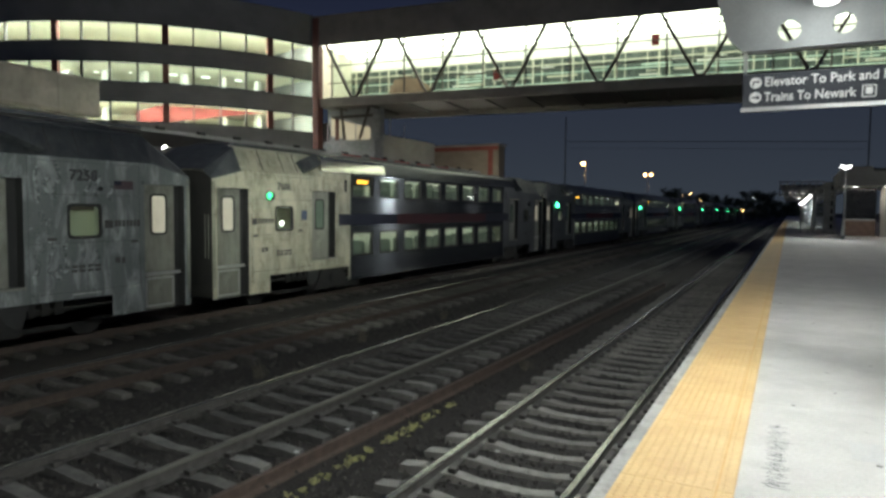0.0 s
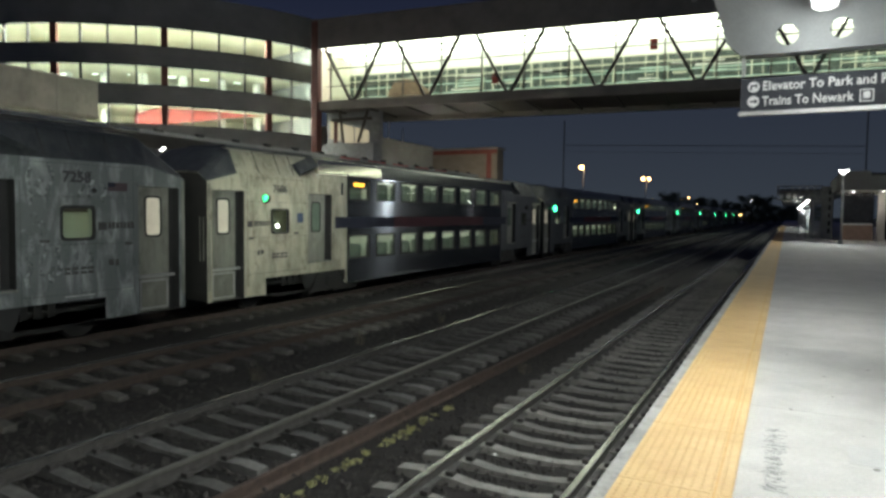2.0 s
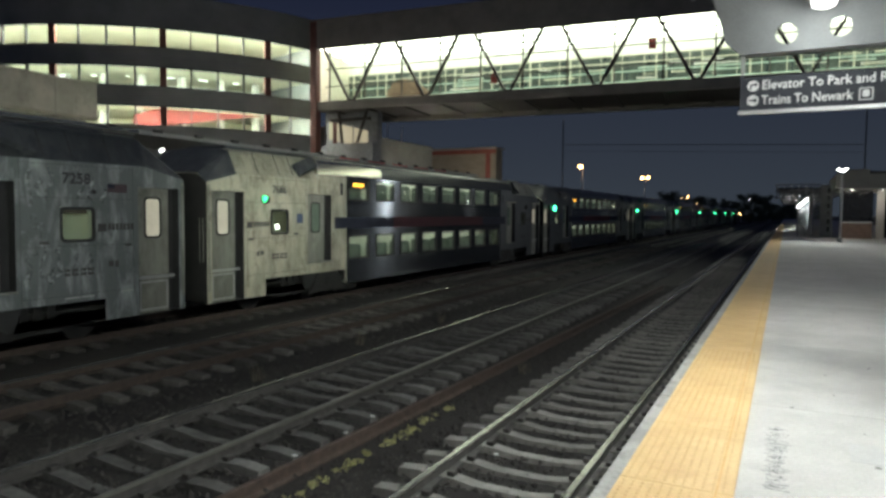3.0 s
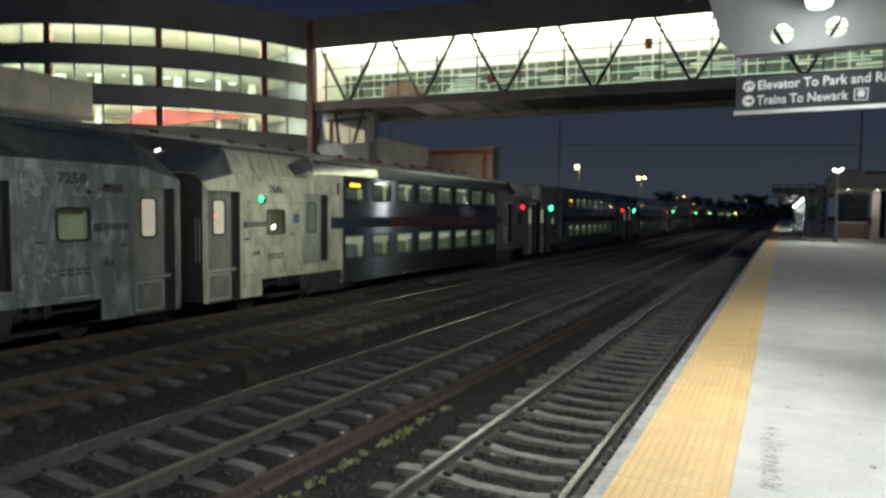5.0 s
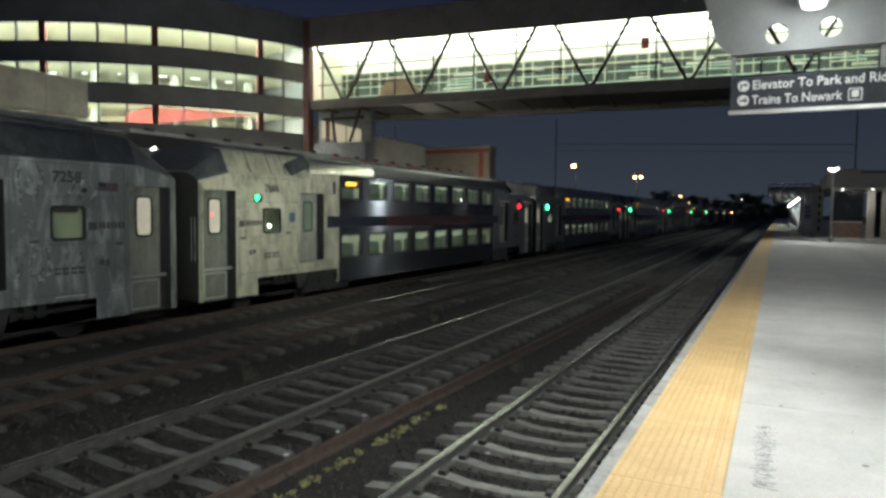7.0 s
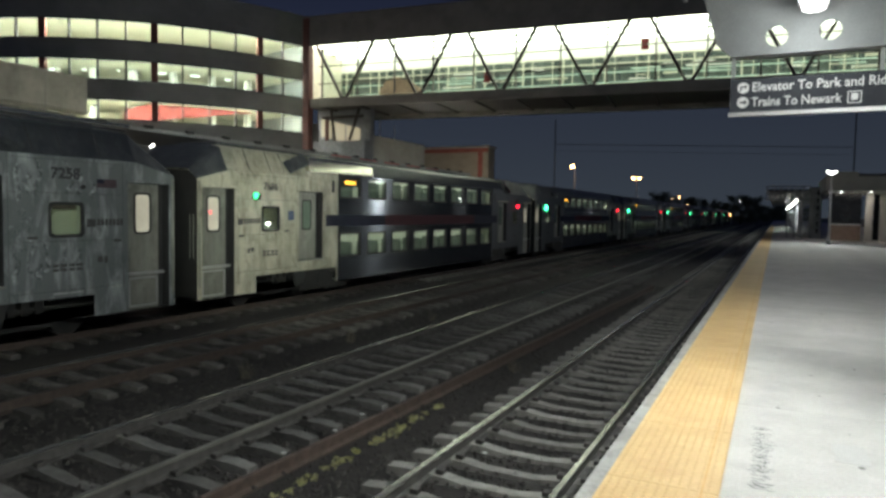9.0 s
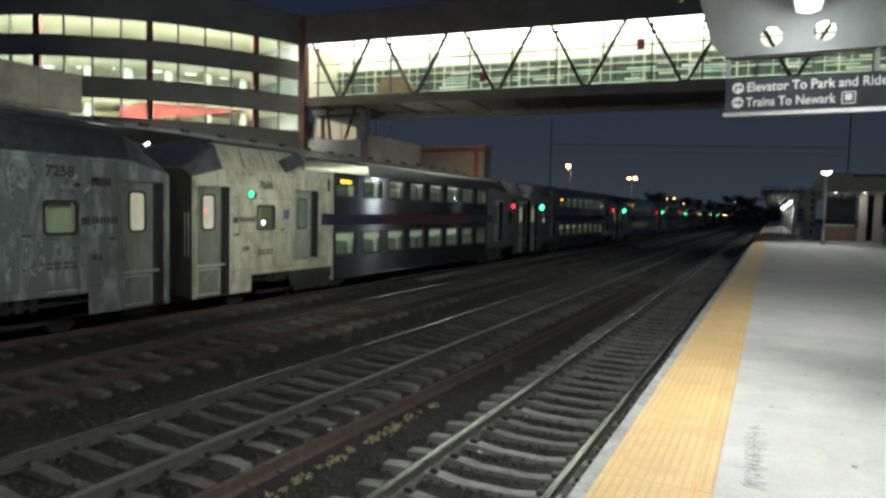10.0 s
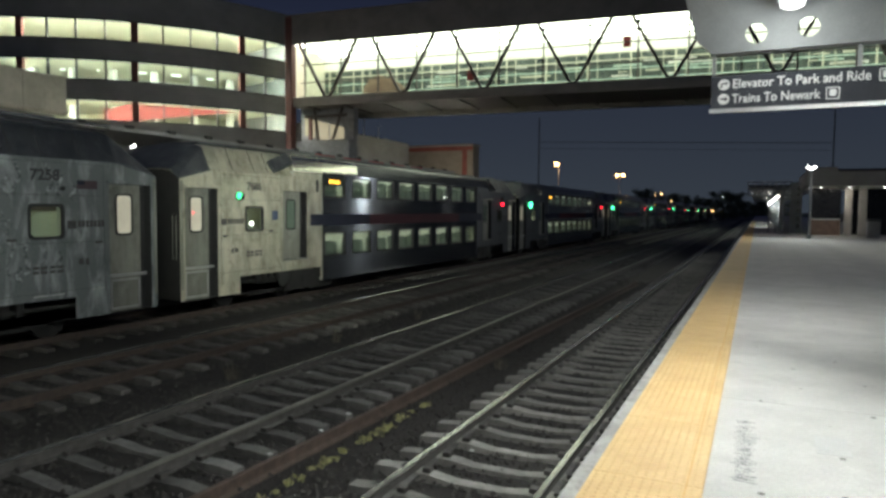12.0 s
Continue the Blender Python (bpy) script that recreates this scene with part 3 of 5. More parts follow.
sg = thing("hanging_sign", "slate-grey direction sign with white lettering hanging from the beam", "sign")
part("panel", bevelled(box(B(), -0.50, 2.45, 7.995, 8.055, 3.925, 4.285), 0.006, 1), sign_m, sg)
part("trim", box(B(), -0.51, 2.46, 7.985, 8.065, 3.885, 3.925), alu_m, sg, "pale aluminium bottom edge")
for hx in (-0.475, 0.9, 2.3):
    part("hanger", box(B(), hx - 0.02, hx + 0.02, 8.01, 8.04, 4.285, 4.52), canopy_m, sg)
turn = Matrix.Rotation(math.pi / 2, 4, "X")
for text, z, wide in (("Elevator To Park and Ride", 4.145, 1.285), ("Trains To Newark", 3.985, 0.845)):
    ob, w = lettering("lettering", text, 0.135, Matrix.Translation((-0.285, 7.992, z)) @ turn, sign_white_m, sg)
    ob.matrix_basis = Matrix.Translation((-0.285, 7.992, z)) @ turn @ Matrix.Diagonal((wide / w, 1, 1, 1))
for z, kind in ((4.185, 0), (4.03, 1)):
    bm = tube(B(), (-0.368, 7.994, z), (-0.368, 7.988, z), 0.058, 24)
    disc = part("arrow_disc", bm, sign_white_m, sg)
    bm = B()
    if kind:
        box(bm, -0.405, -0.35, 7.984, 7.9875, z - 0.008, z + 0.008)
        prism(bm, [(-0.355, z + 0.032), (-0.325, z), (-0.355, z - 0.032)], "y", 7.984, 7.9875)
    else:
        box(bm, -0.40, -0.384, 7.984, 7.9875, z - 0.035, z + 0.018)
        box(bm, -0.384, -0.35, 7.984, 7.9875, z + 0.004, z + 0.018)
        prism(bm, [(-0.352, z + 0.036), (-0.325, z + 0.011), (-0.352, z - 0.014)], "y", 7.984, 7.9875)
    part("arrow", bm, sign_m, disc)
for cx, z, man in ((0.67, 4.03, 0), (1.13, 4.185, 1)):
    ic = part("pictogram", ring(B(), rrect(cx - 0.062, cx + 0.062, z - 0.062, z + 0.062, 0.015), rrect(cx - 0.052, cx + 0.052, z - 0.052, z + 0.052, 0.01), "y", 7.988, 7.994), sign_white_m, sg)
    part("symbol", prism(B(), rrect(cx - 0.032, cx + 0.032, z - 0.03, z + 0.04, 0.018), "y", 7.988, 7.9935), sign_white_m, ic)

# ---------------- train ----------------
LEN, STEP, SIDE = 25.2, 25.91, 1.52
CAR_Y = [12.12 + STEP * k for k in range(-1, 8)]
UPPER = [(6.05 + 1.68 * k, 7.29 + 1.68 * k) for k in range(8)]


def both(spans):
    return spans + [(LEN - b, LEN - a) for a, b in spans]


END_DOORS, MID_DOORS, SMALL = both([(0.16, 1.27)]), both([(3.95, 5.12)]), both([(2.33, 3.07)])
OPEN = [(a, b, 0.44, 3.29) for a, b in END_DOORS] + [(a, b, 1.24, 3.31) for a, b in MID_DOORS] + [(a, b, 2.14, 2.83) for a, b in SMALL]
OPEN += [(a, b, 3.17, 3.86) for a, b in UPPER] + [(a, b, 1.22, 2.0) for a, b in UPPER]
BOGIE = [(2.10, 5.85), (LEN - 5.85, LEN - 2.10)]


def wall_panel(y0, y1):
    """A stretch of the side with its openings cut through, and their reveals."""
    bm = B()
    yb = sorted({y0, y1} | {v for o in OPEN for v in o[:2] if y0 < v < y1} | {v for o in BOGIE for v in o if y0 < v < y1} | {v for v in (1.05, LEN - 1.05) if y0 < v < y1})
    top = 3.93 if y1 - y0 > 8 else 3.76
    step = (4.45, 5.95) if y0 == 0 else (LEN - 5.95, LEN - 4.45)
    zb = sorted({0.44, 0.90, top} | {v for o in OPEN for v in o[2:] if v < top})
    for ya, yc in zip(yb, yb[1:]):
        ym = (ya + yc) / 2
        for za, zc in zip(zb, zb[1:]):
            zm = (za + zc) / 2
            if any(a < ym < b and c < zm < d for a, b, c, d in OPEN) or (zm < 0.9 and any(a < ym < b for a, b in BOGIE)):
                continue
            # the top edge dips under the sloping hood at the car's ends
            drop = [max(0.0, 1.05 - min(v, LEN - v)) / 1.05 * 0.255 if zc == 3.76 else 0.0 for v in (ya, yc)]
            quad(bm, (SIDE, ya, za), (SIDE, yc, za), (SIDE, yc, zc - drop[1]), (SIDE, ya, zc - drop[0]))
    if top < 3.9:
        quad(bm, (SIDE, step[0], 3.76), (SIDE, step[1], 3.76), (SIDE, step[1], 3.93), (SIDE, step[0], 3.93))
    bmesh.ops.remove_doubles(bm, verts=bm.verts[:], dist=0.001)
    return bm


def reveal(a, b, c, d):
    bm = B()
    deep = SIDE - (0.22 if d - c > 1.5 else 0.10)
    for p, q in (((a, c), (b, c)), ((b, c), (b, d)), ((b, d), (a, d)), ((a, d), (a, c))):
        quad(bm, (SIDE, *p), (SIDE, *q), (deep, *q), (deep, *p))
    return bm


def car(end_material, shoulder_material, number, at):
    c = thing("train_car", "", "train car", "coupled double-deck train", at=at)
    # pale car's far end takes the shaded steel, outside the lit stretch
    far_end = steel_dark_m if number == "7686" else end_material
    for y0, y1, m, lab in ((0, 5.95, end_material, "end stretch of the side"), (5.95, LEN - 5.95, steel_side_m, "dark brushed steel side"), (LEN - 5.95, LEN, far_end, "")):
        part("side_panel", wall_panel(y0, y1), m, c, lab)
    part("far_side", box(B(), -SIDE, -SIDE + 0.05, 0, LEN, 0.44, 3.93), steel_side_m, c)
    # roof: shoulders and crown, with a sloping hood at both ends
    mid_prof = [(SIDE, 3.93), (1.515, 3.98), (1.508, 4.01), (1.44, 4.29), (1.42, 4.34), (1.30, 4.41), (0.9, 4.48), (0, 4.50)]
    mid_prof = mid_prof + [(-x, z) for x, z in mid_prof[-2::-1]]
    end_prof = [(SIDE, 3.76), (1.46, 3.82), (1.20, 4.38), (0.9, 4.46), (0, 4.50)]
    end_prof = end_prof + [(-x, z) for x, z in end_prof[-2::-1]]
    # 7686 roof: highlight painted as a pale stretch, darker steel beyond it
    for y0, y1, m in ((1.05, 4.45, shoulder_material), (4.45, 8.1, roof_pale_m if number == "7686" else roof_dark_m), (8.1, LEN - 4.45, roof_steel_m), (LEN - 4.45, LEN - 1.05, roof_dark_m)):
        bm = B()
        prof = mid_prof if y0 > 4 and y1 < LEN - 4 else end_prof
        u, w = [bm.verts.new((x, y0, z)) for x, z in prof], [bm.verts.new((x, y1, z)) for x, z in prof]
        for y in (y0, y1):
            quad(bm, *[(x, y, z) for x, z in prof])
        for k in range(len(prof) - 1):
            bm.faces.new((u[k], u[k + 1], w[k + 1], w[k]))
        part("roof", bm, m, c, smooth=True)
    for ya, yb in ((0.0, 1.05), (LEN, LEN - 1.05)):
        bm = B()
        prof = end_prof
        u = [bm.verts.new((x, ya, 3.50 if abs(x) > 1.5 else 3.52 + (z - 3.76) * 0.35)) for x, z in prof]
        w = [bm.verts.new((x, yb, z)) for x, z in prof]
        for k in range(len(prof) - 1):
            bm.faces.new((u[k], u[k + 1], w[k + 1], w[k]))
        part("roof_hood", bm, roof_dark_m, c, "dark sloping hood")
        s = 1 if ya == 0 else -1
        y0, y1 = sorted((ya + s * 0.02, ya + s * 0.06))
        bm = prism(B(), [(-1.5, 0.5), (1.5, 0.5), (1.5, 3.49), (1.40, 3.53), (1.18, 3.70), (0.9, 3.74), (-0.9, 3.74), (-1.18, 3.70), (-1.40, 3.53), (-1.5, 3.49)], "y", y0, y1)
        part("end_wall", bm, black_m, c)
        y0, y1 = sorted((ya - s * 0.34, ya + s * 0.02))
        bm = B()
        for k in range(4):
            o = rrect(-0.62 + 0.03 * (k % 2), 0.62 - 0.03 * (k % 2), 0.95, 3.25, 0.12)
            i = rrect(-0.5, 0.5, 1.05, 3.15, 0.1)
            ring(bm, o, i, "y", y0 + 0.085 * k, y0 + 0.085 * (k + 1))
        part("gangway", bm, rubber_m, c, "black rubber gangway bellows")
        for px in (1.30, 1.42):
            y2 = ya - s * 0.03
            part("grab_rail", tube(B(), (px, y2, 1.5), (px, y2, 2.6), 0.009, 6), door_m, c)
        y0, y1 = sorted((ya + s * 0.02, ya + s * 0.075))
        part("corner_post", box(B(), SIDE, SIDE + 0.03, y0, y1, 0.75, 3.45), door_m, c)
    # floors, ceilings and lights inside
    bm = B()
    box(bm, -1.45, 1.40, 5.2, LEN - 5.2, 0.42, 0.50)
    box(bm, -1.45, 1.28, 0.1, 5.2, 1.14, 1.22)
    box(bm, -1.45, 1.28, LEN - 5.2, LEN - 0.1, 1.14, 1.22)
    box(bm, -1.45, 1.42, 5.4, LEN - 5.4, 2.48, 2.60)
    box(bm, 0.25, 0.30, 0.1, 1.2, 0.5, 3.45)
    box(bm, 0.25, 0.30, 1.2, LEN - 1.2, 0.5, 4.30)
    box(bm, 0.25, 0.30, LEN - 1.2, LEN - 0.1, 0.5, 3.45)
    part("lining", bm, inner_m, c)
    bm = B()
    box(bm, 0.55, 0.85, 6.0, LEN - 6.0, 2.44, 2.475)
    box(bm, 0.55, 0.85, 6.0, LEN - 6.0, 4.25, 4.29)
    part("ceiling_light", bm, car_light_m, c)
    for ya in (0.3, 2.2, LEN - 1.2, LEN - 3.2):
        part("vestibule_light", box(B(), 0.6, 0.9, ya, ya + 0.9, 3.40, 3.44), car_warm_m, c)
    for k, (a, b) in enumerate(UPPER):
        for z in (0.5, 2.6):
            piece("seat", SEAT, c, (0.92, (a + b) / 2 + 0.25, z))
    # openings: frames, panes and doors
    for o in OPEN:
        # reveals coloured black to paint the shade inside the recesses
        part("reveal", reveal(*o), rubber_m, c)
    for a, b in UPPER:
        for z0, me_f, me_p in ((3.17, FRAME_U, PANE_U), (1.22, FRAME_L, PANE_L)):
            f = piece("window_frame", me_f, c, (SIDE, a, z0))
            piece("pane", me_p, f)
    for a, b in SMALL:
        f = piece("window_frame", FRAME_S, c, (SIDE, a, 2.14))
        piece("pane", PANE_S, f)
    for i, (a, b) in enumerate(END_DOORS):
        d = piece("door", DOOR_E, c, (SIDE - 0.10, a, 0.44))
        piece("door_window", DWIN, d, (0.021, 0.22, 1.72))
        piece("gasket", DGASKET, d, (0.021, 0.22, 1.72))
        piece("kick_rail", KICK, d, (0.02, 0.0, 0.78))
        piece("lower_panel", DPANEL, d)
        piece("door_seal", DSEAL, d)
        part("door_header", box(B(), SIDE, SIDE + 0.05, a - 0.06, b + 0.10, 3.30, 3.36), end_material, c)
        # black sheet painting the shade in the door pocket
        part("door_back", box(B(), SIDE - 0.24, SIDE - 0.22, a, b, 0.44, 3.29), rubber_m, c)
    for i, (a, b) in enumerate(MID_DOORS):
        d = piece("door", DOOR_M, c, (SIDE - 0.10, a + 0.04, 1.24))
        piece("door_window", DWIN2, d, (0.021, 0.20, 0.90))
        piece("gasket", DGASKET, d, (0.021, 0.20, 0.90))
        part("door_header", box(B(), SIDE, SIDE + 0.04, a - 0.10, b + 0.10, 3.31, 3.36), end_material, c)
        part("step", box(B(), SIDE, SIDE + 0.05, a, b, 1.20, 1.24), door_m, c)
        part("door_back", box(B(), SIDE - 0.24, SIDE - 0.22, a, b, 1.24, 3.31), rubber_m, c)
    # colour band
    for y0, y1, m in ((5.3, 8.9, blue_m), (8.9, 17.0, red_m), (17.0, LEN - 5.3, blue_m)):
        part("colour_band", box(B(), SIDE, SIDE + 0.004, y0, y1, 2.24, 2.61), m, c)
    # ribs along the sill and the belt
    for z in (0.47, 1.12, 2.14, 3.05, 3.92):
        part("side_rib", prism(B(), [(SIDE, z - 0.02), (SIDE + 0.014, z - 0.012), (SIDE + 0.014, z + 0.012), (SIDE, z + 0.02)], "y", 5.96, LEN - 5.96), steel_side_m, c)
    for ya in (1.40, 3.86, 5.22):
        for y in (ya, LEN - ya):
            part("panel_seam", box(B(), SIDE, SIDE + 0.003, y - 0.004, y + 0.004, 0.92, 3.74), decal_m, c)
    for z in (1.05, 2.05, 3.02, 3.68):
        for y0, y1 in ((1.45, 3.88), (LEN - 3.88, LEN - 1.45)):
            part("panel_seam", box(B(), SIDE, SIDE + 0.0025, y0, y1, z - 0.004, z + 0.004), decal_m, c)
    # vent boxes on the shoulder
    for ya in (3.42, LEN - 4.35):
        bm = prism(B(), [(1.50, 3.93), (1.31, 4.27), (1.41, 4.33), (1.60, 4.01)], "y", ya, ya + 0.85)
        bmesh.ops.rotate(bm, cent=(1.42, ya + 0.42, 4.15), matrix=Matrix.Rotation(radians(20 if ya < 9 else -20), 3, "X"), verts=bm.verts[:])
        bmesh.ops.translate(bm, vec=(0.03, 0, 0.0), verts=bm.verts[:])
        part("air_intake", bm, roof_dark_m, c, "dark tilted air intake")
    for y in (1.9, 2.75, 3.35):
        for q in (y, LEN - y):
            part("roof_seam", prism(B(), [(1.462, 3.822), (1.202, 4.382), (1.212, 4.387), (1.472, 3.827)], "y", q - 0.012, q + 0.012), decal_m, c)
    for ya in (1.4, 6.5, 9.6, 12.9, 16.3, 19.4, 22.2):
        part("roof_unit", bevelled(box(B(), -0.75, 0.75, ya, ya + 1.5, 4.44, 4.58), 0.04, 1), roof_dark_m, c)
    part("roof_rail", tube(B(), (1.22, 1.1, 4.46), (1.22, LEN - 1.1, 4.46), 0.022, 6), roof_dark_m, c)
    # running gear
    part("underframe", box(B(), -1.25, 1.25, 0.3, LEN - 0.3, 0.38, 0.72), black_m, c)
    for ym in (3.55, LEN - 3.55):
        for s in (-1, 1):
            bm = B()
            prism(bm, [(ym - 1.75, 0.42), (ym - 1.2, 0.42), (ym - 0.8, 0.30), (ym + 0.8, 0.30), (ym + 1.2, 0.42), (ym + 1.75, 0.42), (ym + 1.75, 0.66), (ym - 1.75, 0.66)], "x", s * 1.18 - 0.07, s * 1.18 + 0.07)
            for k in range(4):
                box(bm, s * 1.18 - 0.1, s * 1.18 + 0.1, ym - 0.5 + 0.28 * k, ym - 0.34 + 0.28 * k, 0.6, 0.9)
            part("bogie_frame", bm, black_m, c)
        for dy in (-1.3, 1.3):
            for s in (-1, 1):
                piece("wheel", WHEEL, c, (s * 0.76, ym + dy, 0.43))
        # bell-shaped axle fairing hanging over the outer wheel
        yc, w = (5.0, 0.95) if ym < 10 else (LEN - 5.0, 0.95)
        bell = [(yc - w, 0.30), (yc - 0.78 * w, 0.55), (yc - 0.62 * w, 0.86), (yc - 0.42 * w, 0.97), (yc + 0.30 * w, 0.97), (yc + 0.52 * w, 0.86), (yc + 0.72 * w, 0.58), (yc + w, 0.40), (yc + w, 0.30)]
        part("axle_fairing", prism(B(), bell, "x", SIDE - 0.06, SIDE - 0.01), black_m, c, "dark bell-shaped fairing")
        e = 1 if ym < 10 else -1
        foot = [(yc - e * 1.20, 0.95), (yc - e * 0.25, 0.95), (yc - e * 0.60, 0.66), (yc - e * 0.92, 0.44), (yc - e * 1.02, 0.44)]
        part("bracket", prism(B(), foot, "x", SIDE - 0.16, SIDE - 0.08), rubber_m, c, "dull steel bracket")
        part("fairing_boss", tube(B(), (SIDE - 0.01, yc, 0.60), (SIDE + 0.02, yc, 0.60), 0.17, 16, 0.14), black_m, c)
        part("equipment_box", bevelled(box(B(), -1.2, 1.34, ym + (1.9 if ym < 10 else -3.2), ym + (3.2 if ym < 10 else -1.9), 0.2, 0.44), 0.03, 1), black_m, c)
    # signal lamps beside the doors
    for y, m, nm in ((2.06, green_m, "green_lamp"), (LEN - 2.35, red_lamp_m, "red_lamp")):
        if number == "7258" and nm == "red_lamp":
            part("dark_lamp", tube(B(), (SIDE, y, 3.16), (SIDE + 0.04, y, 3.16), 0.05, 12), rubber_m, c)
            continue
        bm = tube(B(), (SIDE, y, 3.12), (SIDE + 0.03, y, 3.12), 0.12, 14)
        h = part("lamp_housing", bm, rubber_m, c, "round black lamp housing")
        # far cars' green lens widened and brightened to stand in for bloom
        wide = 0.16 if number == "" and nm == "green_lamp" else 0.105
        bm = tube(B(), (SIDE + 0.028, y, 3.12), (SIDE + 0.085, y, 3.12), wide, 14, wide * 0.7)
        part(nm, bm, green_bright_m if number == "" and nm == "green_lamp" else m, h)
        if nm == "red_lamp":
            # cover added to hide the glowing lens until the lamp switches on
            bm = tube(B(), (SIDE + 0.004, 0, 0), (SIDE + 0.10, 0, 0), 0.128, 14)
            sh = part("lamp_shutter", bm, rubber_m, c, "made-up black cover that hides the lamp until it lights")
            sh.location = (0, y, 3.12)
            SWITCH_COVERS.append(sh)
    for ya in (5.60, LEN - 5.74):
        part("vent_slot", bevelled(box(B(), SIDE, SIDE + 0.008, ya, ya + 0.14, 3.32, 3.72), 0.003, 1), rubber_m, c)
    if number == "7258":
        part("cab_partition", prism(B(), [(LEN - 2.86, 2.10), (LEN - 2.30, 2.10), (LEN - 2.30, 2.9), (LEN - 2.74, 2.9), (LEN - 2.83, 2.55)], "x", SIDE - 0.32, SIDE - 0.28), cream_m, c, "cream partition behind the window")
        part("sun_visor", bevelled(box(B(), SIDE - 0.06, SIDE - 0.045, LEN - 2.98, LEN - 2.45, 2.70, 2.80), 0.004, 1), brown_m, c, "dark brown visor behind the window")
    if number == "7686":
        # glowing disc stands in for a reflection in the pane
        part("cab_lamp", tube(B(), (SIDE - 0.30, 2.92, 2.34), (SIDE - 0.27, 2.92, 2.34), 0.05, 12), white_lamp_m, c, "glowing disc painting a white reflection in the window")
    # amber destination display in the first upper window
    bm = B()
    for k in range(5):
        box(bm, SIDE - 0.034, SIDE - 0.03, UPPER[0][0] + 0.34 + 0.125 * k, UPPER[0][0] + 0.34 + 0.125 * k + (0.10 if k != 2 else 0.085), 3.63, 3.74)
    part("display_case", box(B(), SIDE - 0.07, SIDE - 0.036, UPPER[0][0] + 0.10, UPPER[0][0] + 1.14, 3.56, 3.82), rubber_m, c)
    part("destination_display", bm, amber_m, c, "amber lit unreadable display")
    # decals
    part("blue_label", box(B(), SIDE, SIDE + 0.003, 3.45, 3.72, 2.44, 2.72), blue_label_m, c)
    for y0, y1, z0, z1, m in ((1.40, 1.60, 2.33, 2.50, decal_m), *[(1.64 + 0.092 * k, 1.71 + 0.092 * k, 2.36, 2.50, decal_m) for k in range(7)], *[(2.36 + 0.175 * k, 2.50 + 0.175 * k - 0.02 * (k % 2), z, z + 0.06, decal_m) for k in range(4) for z in (1.44, 1.53)], (1.78, 1.86, 1.56, 1.70, decal_m), (1.90, 2.02, 1.58, 1.70, decal_m), (3.3, 3.5, 2.1, 2.16, decal_m), (1.45, 1.62, 2.0, 2.06, decal_m)):
        # the word reads the same way at both ends of the car
        for a, b in ((y0, y1), (LEN - 3.66 + y0, LEN - 3.66 + y1) if 2.3 < z0 < 2.4 else (LEN - y1, LEN - y0)):
            part("faded_marking", box(B(), SIDE, SIDE + 0.0025, a, b, z0, z1), m, c)
    return c


def seat_mesh():
    bm = B()
    prism(bm, rrect(-0.42, 0.42, 0.45, 1.18, 0.10), "y", 0.0, 0.12)
    box(bm, -0.42, 0.42, -0.45, 0.0, 0.32, 0.46)
    return mesh_of("seat", bm, seat_m)


SEAT = seat_mesh()


def window_meshes(w, h, r):
    f = ring(B(), rrect(-0.015, w + 0.015, -0.015, h + 0.015, r), rrect(0.045, w - 0.045, 0.045, h - 0.045, r * 0.8), "x", -0.03, 0.012)
    p = prism(B(), rrect(0.04, w - 0.04, 0.04, h - 0.04, r * 0.8), "x", -0.022, -0.016)
    return mesh_of("window_frame", f, rubber_m), mesh_of("pane", p, pane_m)


FRAME_U, PANE_U = window_meshes(1.24, 0.69, 0.10)
FRAME_L, PANE_L = window_meshes(1.24, 0.78, 0.10)
FRAME_S, PANE_S = window_meshes(0.74, 0.69, 0.11)
DOOR_E = mesh_of("door", bevelled(box(B(), -0.02, 0.02, 0.0, 0.88, 0.0, 2.85), 0.008, 1), door_m)
DOOR_M = mesh_of("door", bevelled(box(B(), -0.02, 0.02, 0.0, 0.88, 0.0, 2.05), 0.008, 1), door_m)
DWIN = mesh_of("door_window", prism(B(), rrect(0.02, 0.42, 0.02, 0.90, 0.09), "x", 0.0, 0.004), pane_lit_m)
DGASKET = mesh_of("gasket", ring(B(), rrect(-0.01, 0.45, -0.01, 0.93, 0.11), rrect(0.035, 0.405, 0.035, 0.885, 0.08), "x", 0.0, 0.014), rubber_m)
DWIN2 = mesh_of("door_window", prism(B(), rrect(0.02, 0.42, 0.02, 0.90, 0.09), "x", 0.0, 0.004), mat("dim_door_pane", (0.16, 0.21, 0.17), (0.20, 0.26, 0.21), 3, 0.15))
DPANEL = mesh_of("lower_panel", ring(B(), rrect(0.06, 0.84, 0.06, 0.73, 0.03), rrect(0.10, 0.80, 0.10, 0.69, 0.02), "x", 0.019, 0.034), alu_m)
DSEAL = mesh_of("door_seal", box(B(), 0.0, 0.03, -0.012, 0.022, 0.0, 2.84), rubber_m)
KICK = mesh_of("kick_rail", bevelled(box(B(), 0.0, 0.04, 0.0, 1.02, 0.0, 0.07), 0.01, 1), alu_m)


def wheel_mesh():
    bm = tube(B(), (-0.07, 0, 0), (0.05, 0, 0), 0.42, 24)
    tube(bm, (-0.09, 0, 0), (-0.07, 0, 0), 0.45, 24)
    tube(bm, (0.05, 0, 0), (0.12, 0, 0), 0.12, 12)
    return mesh_of("wheel", bm, black_m)


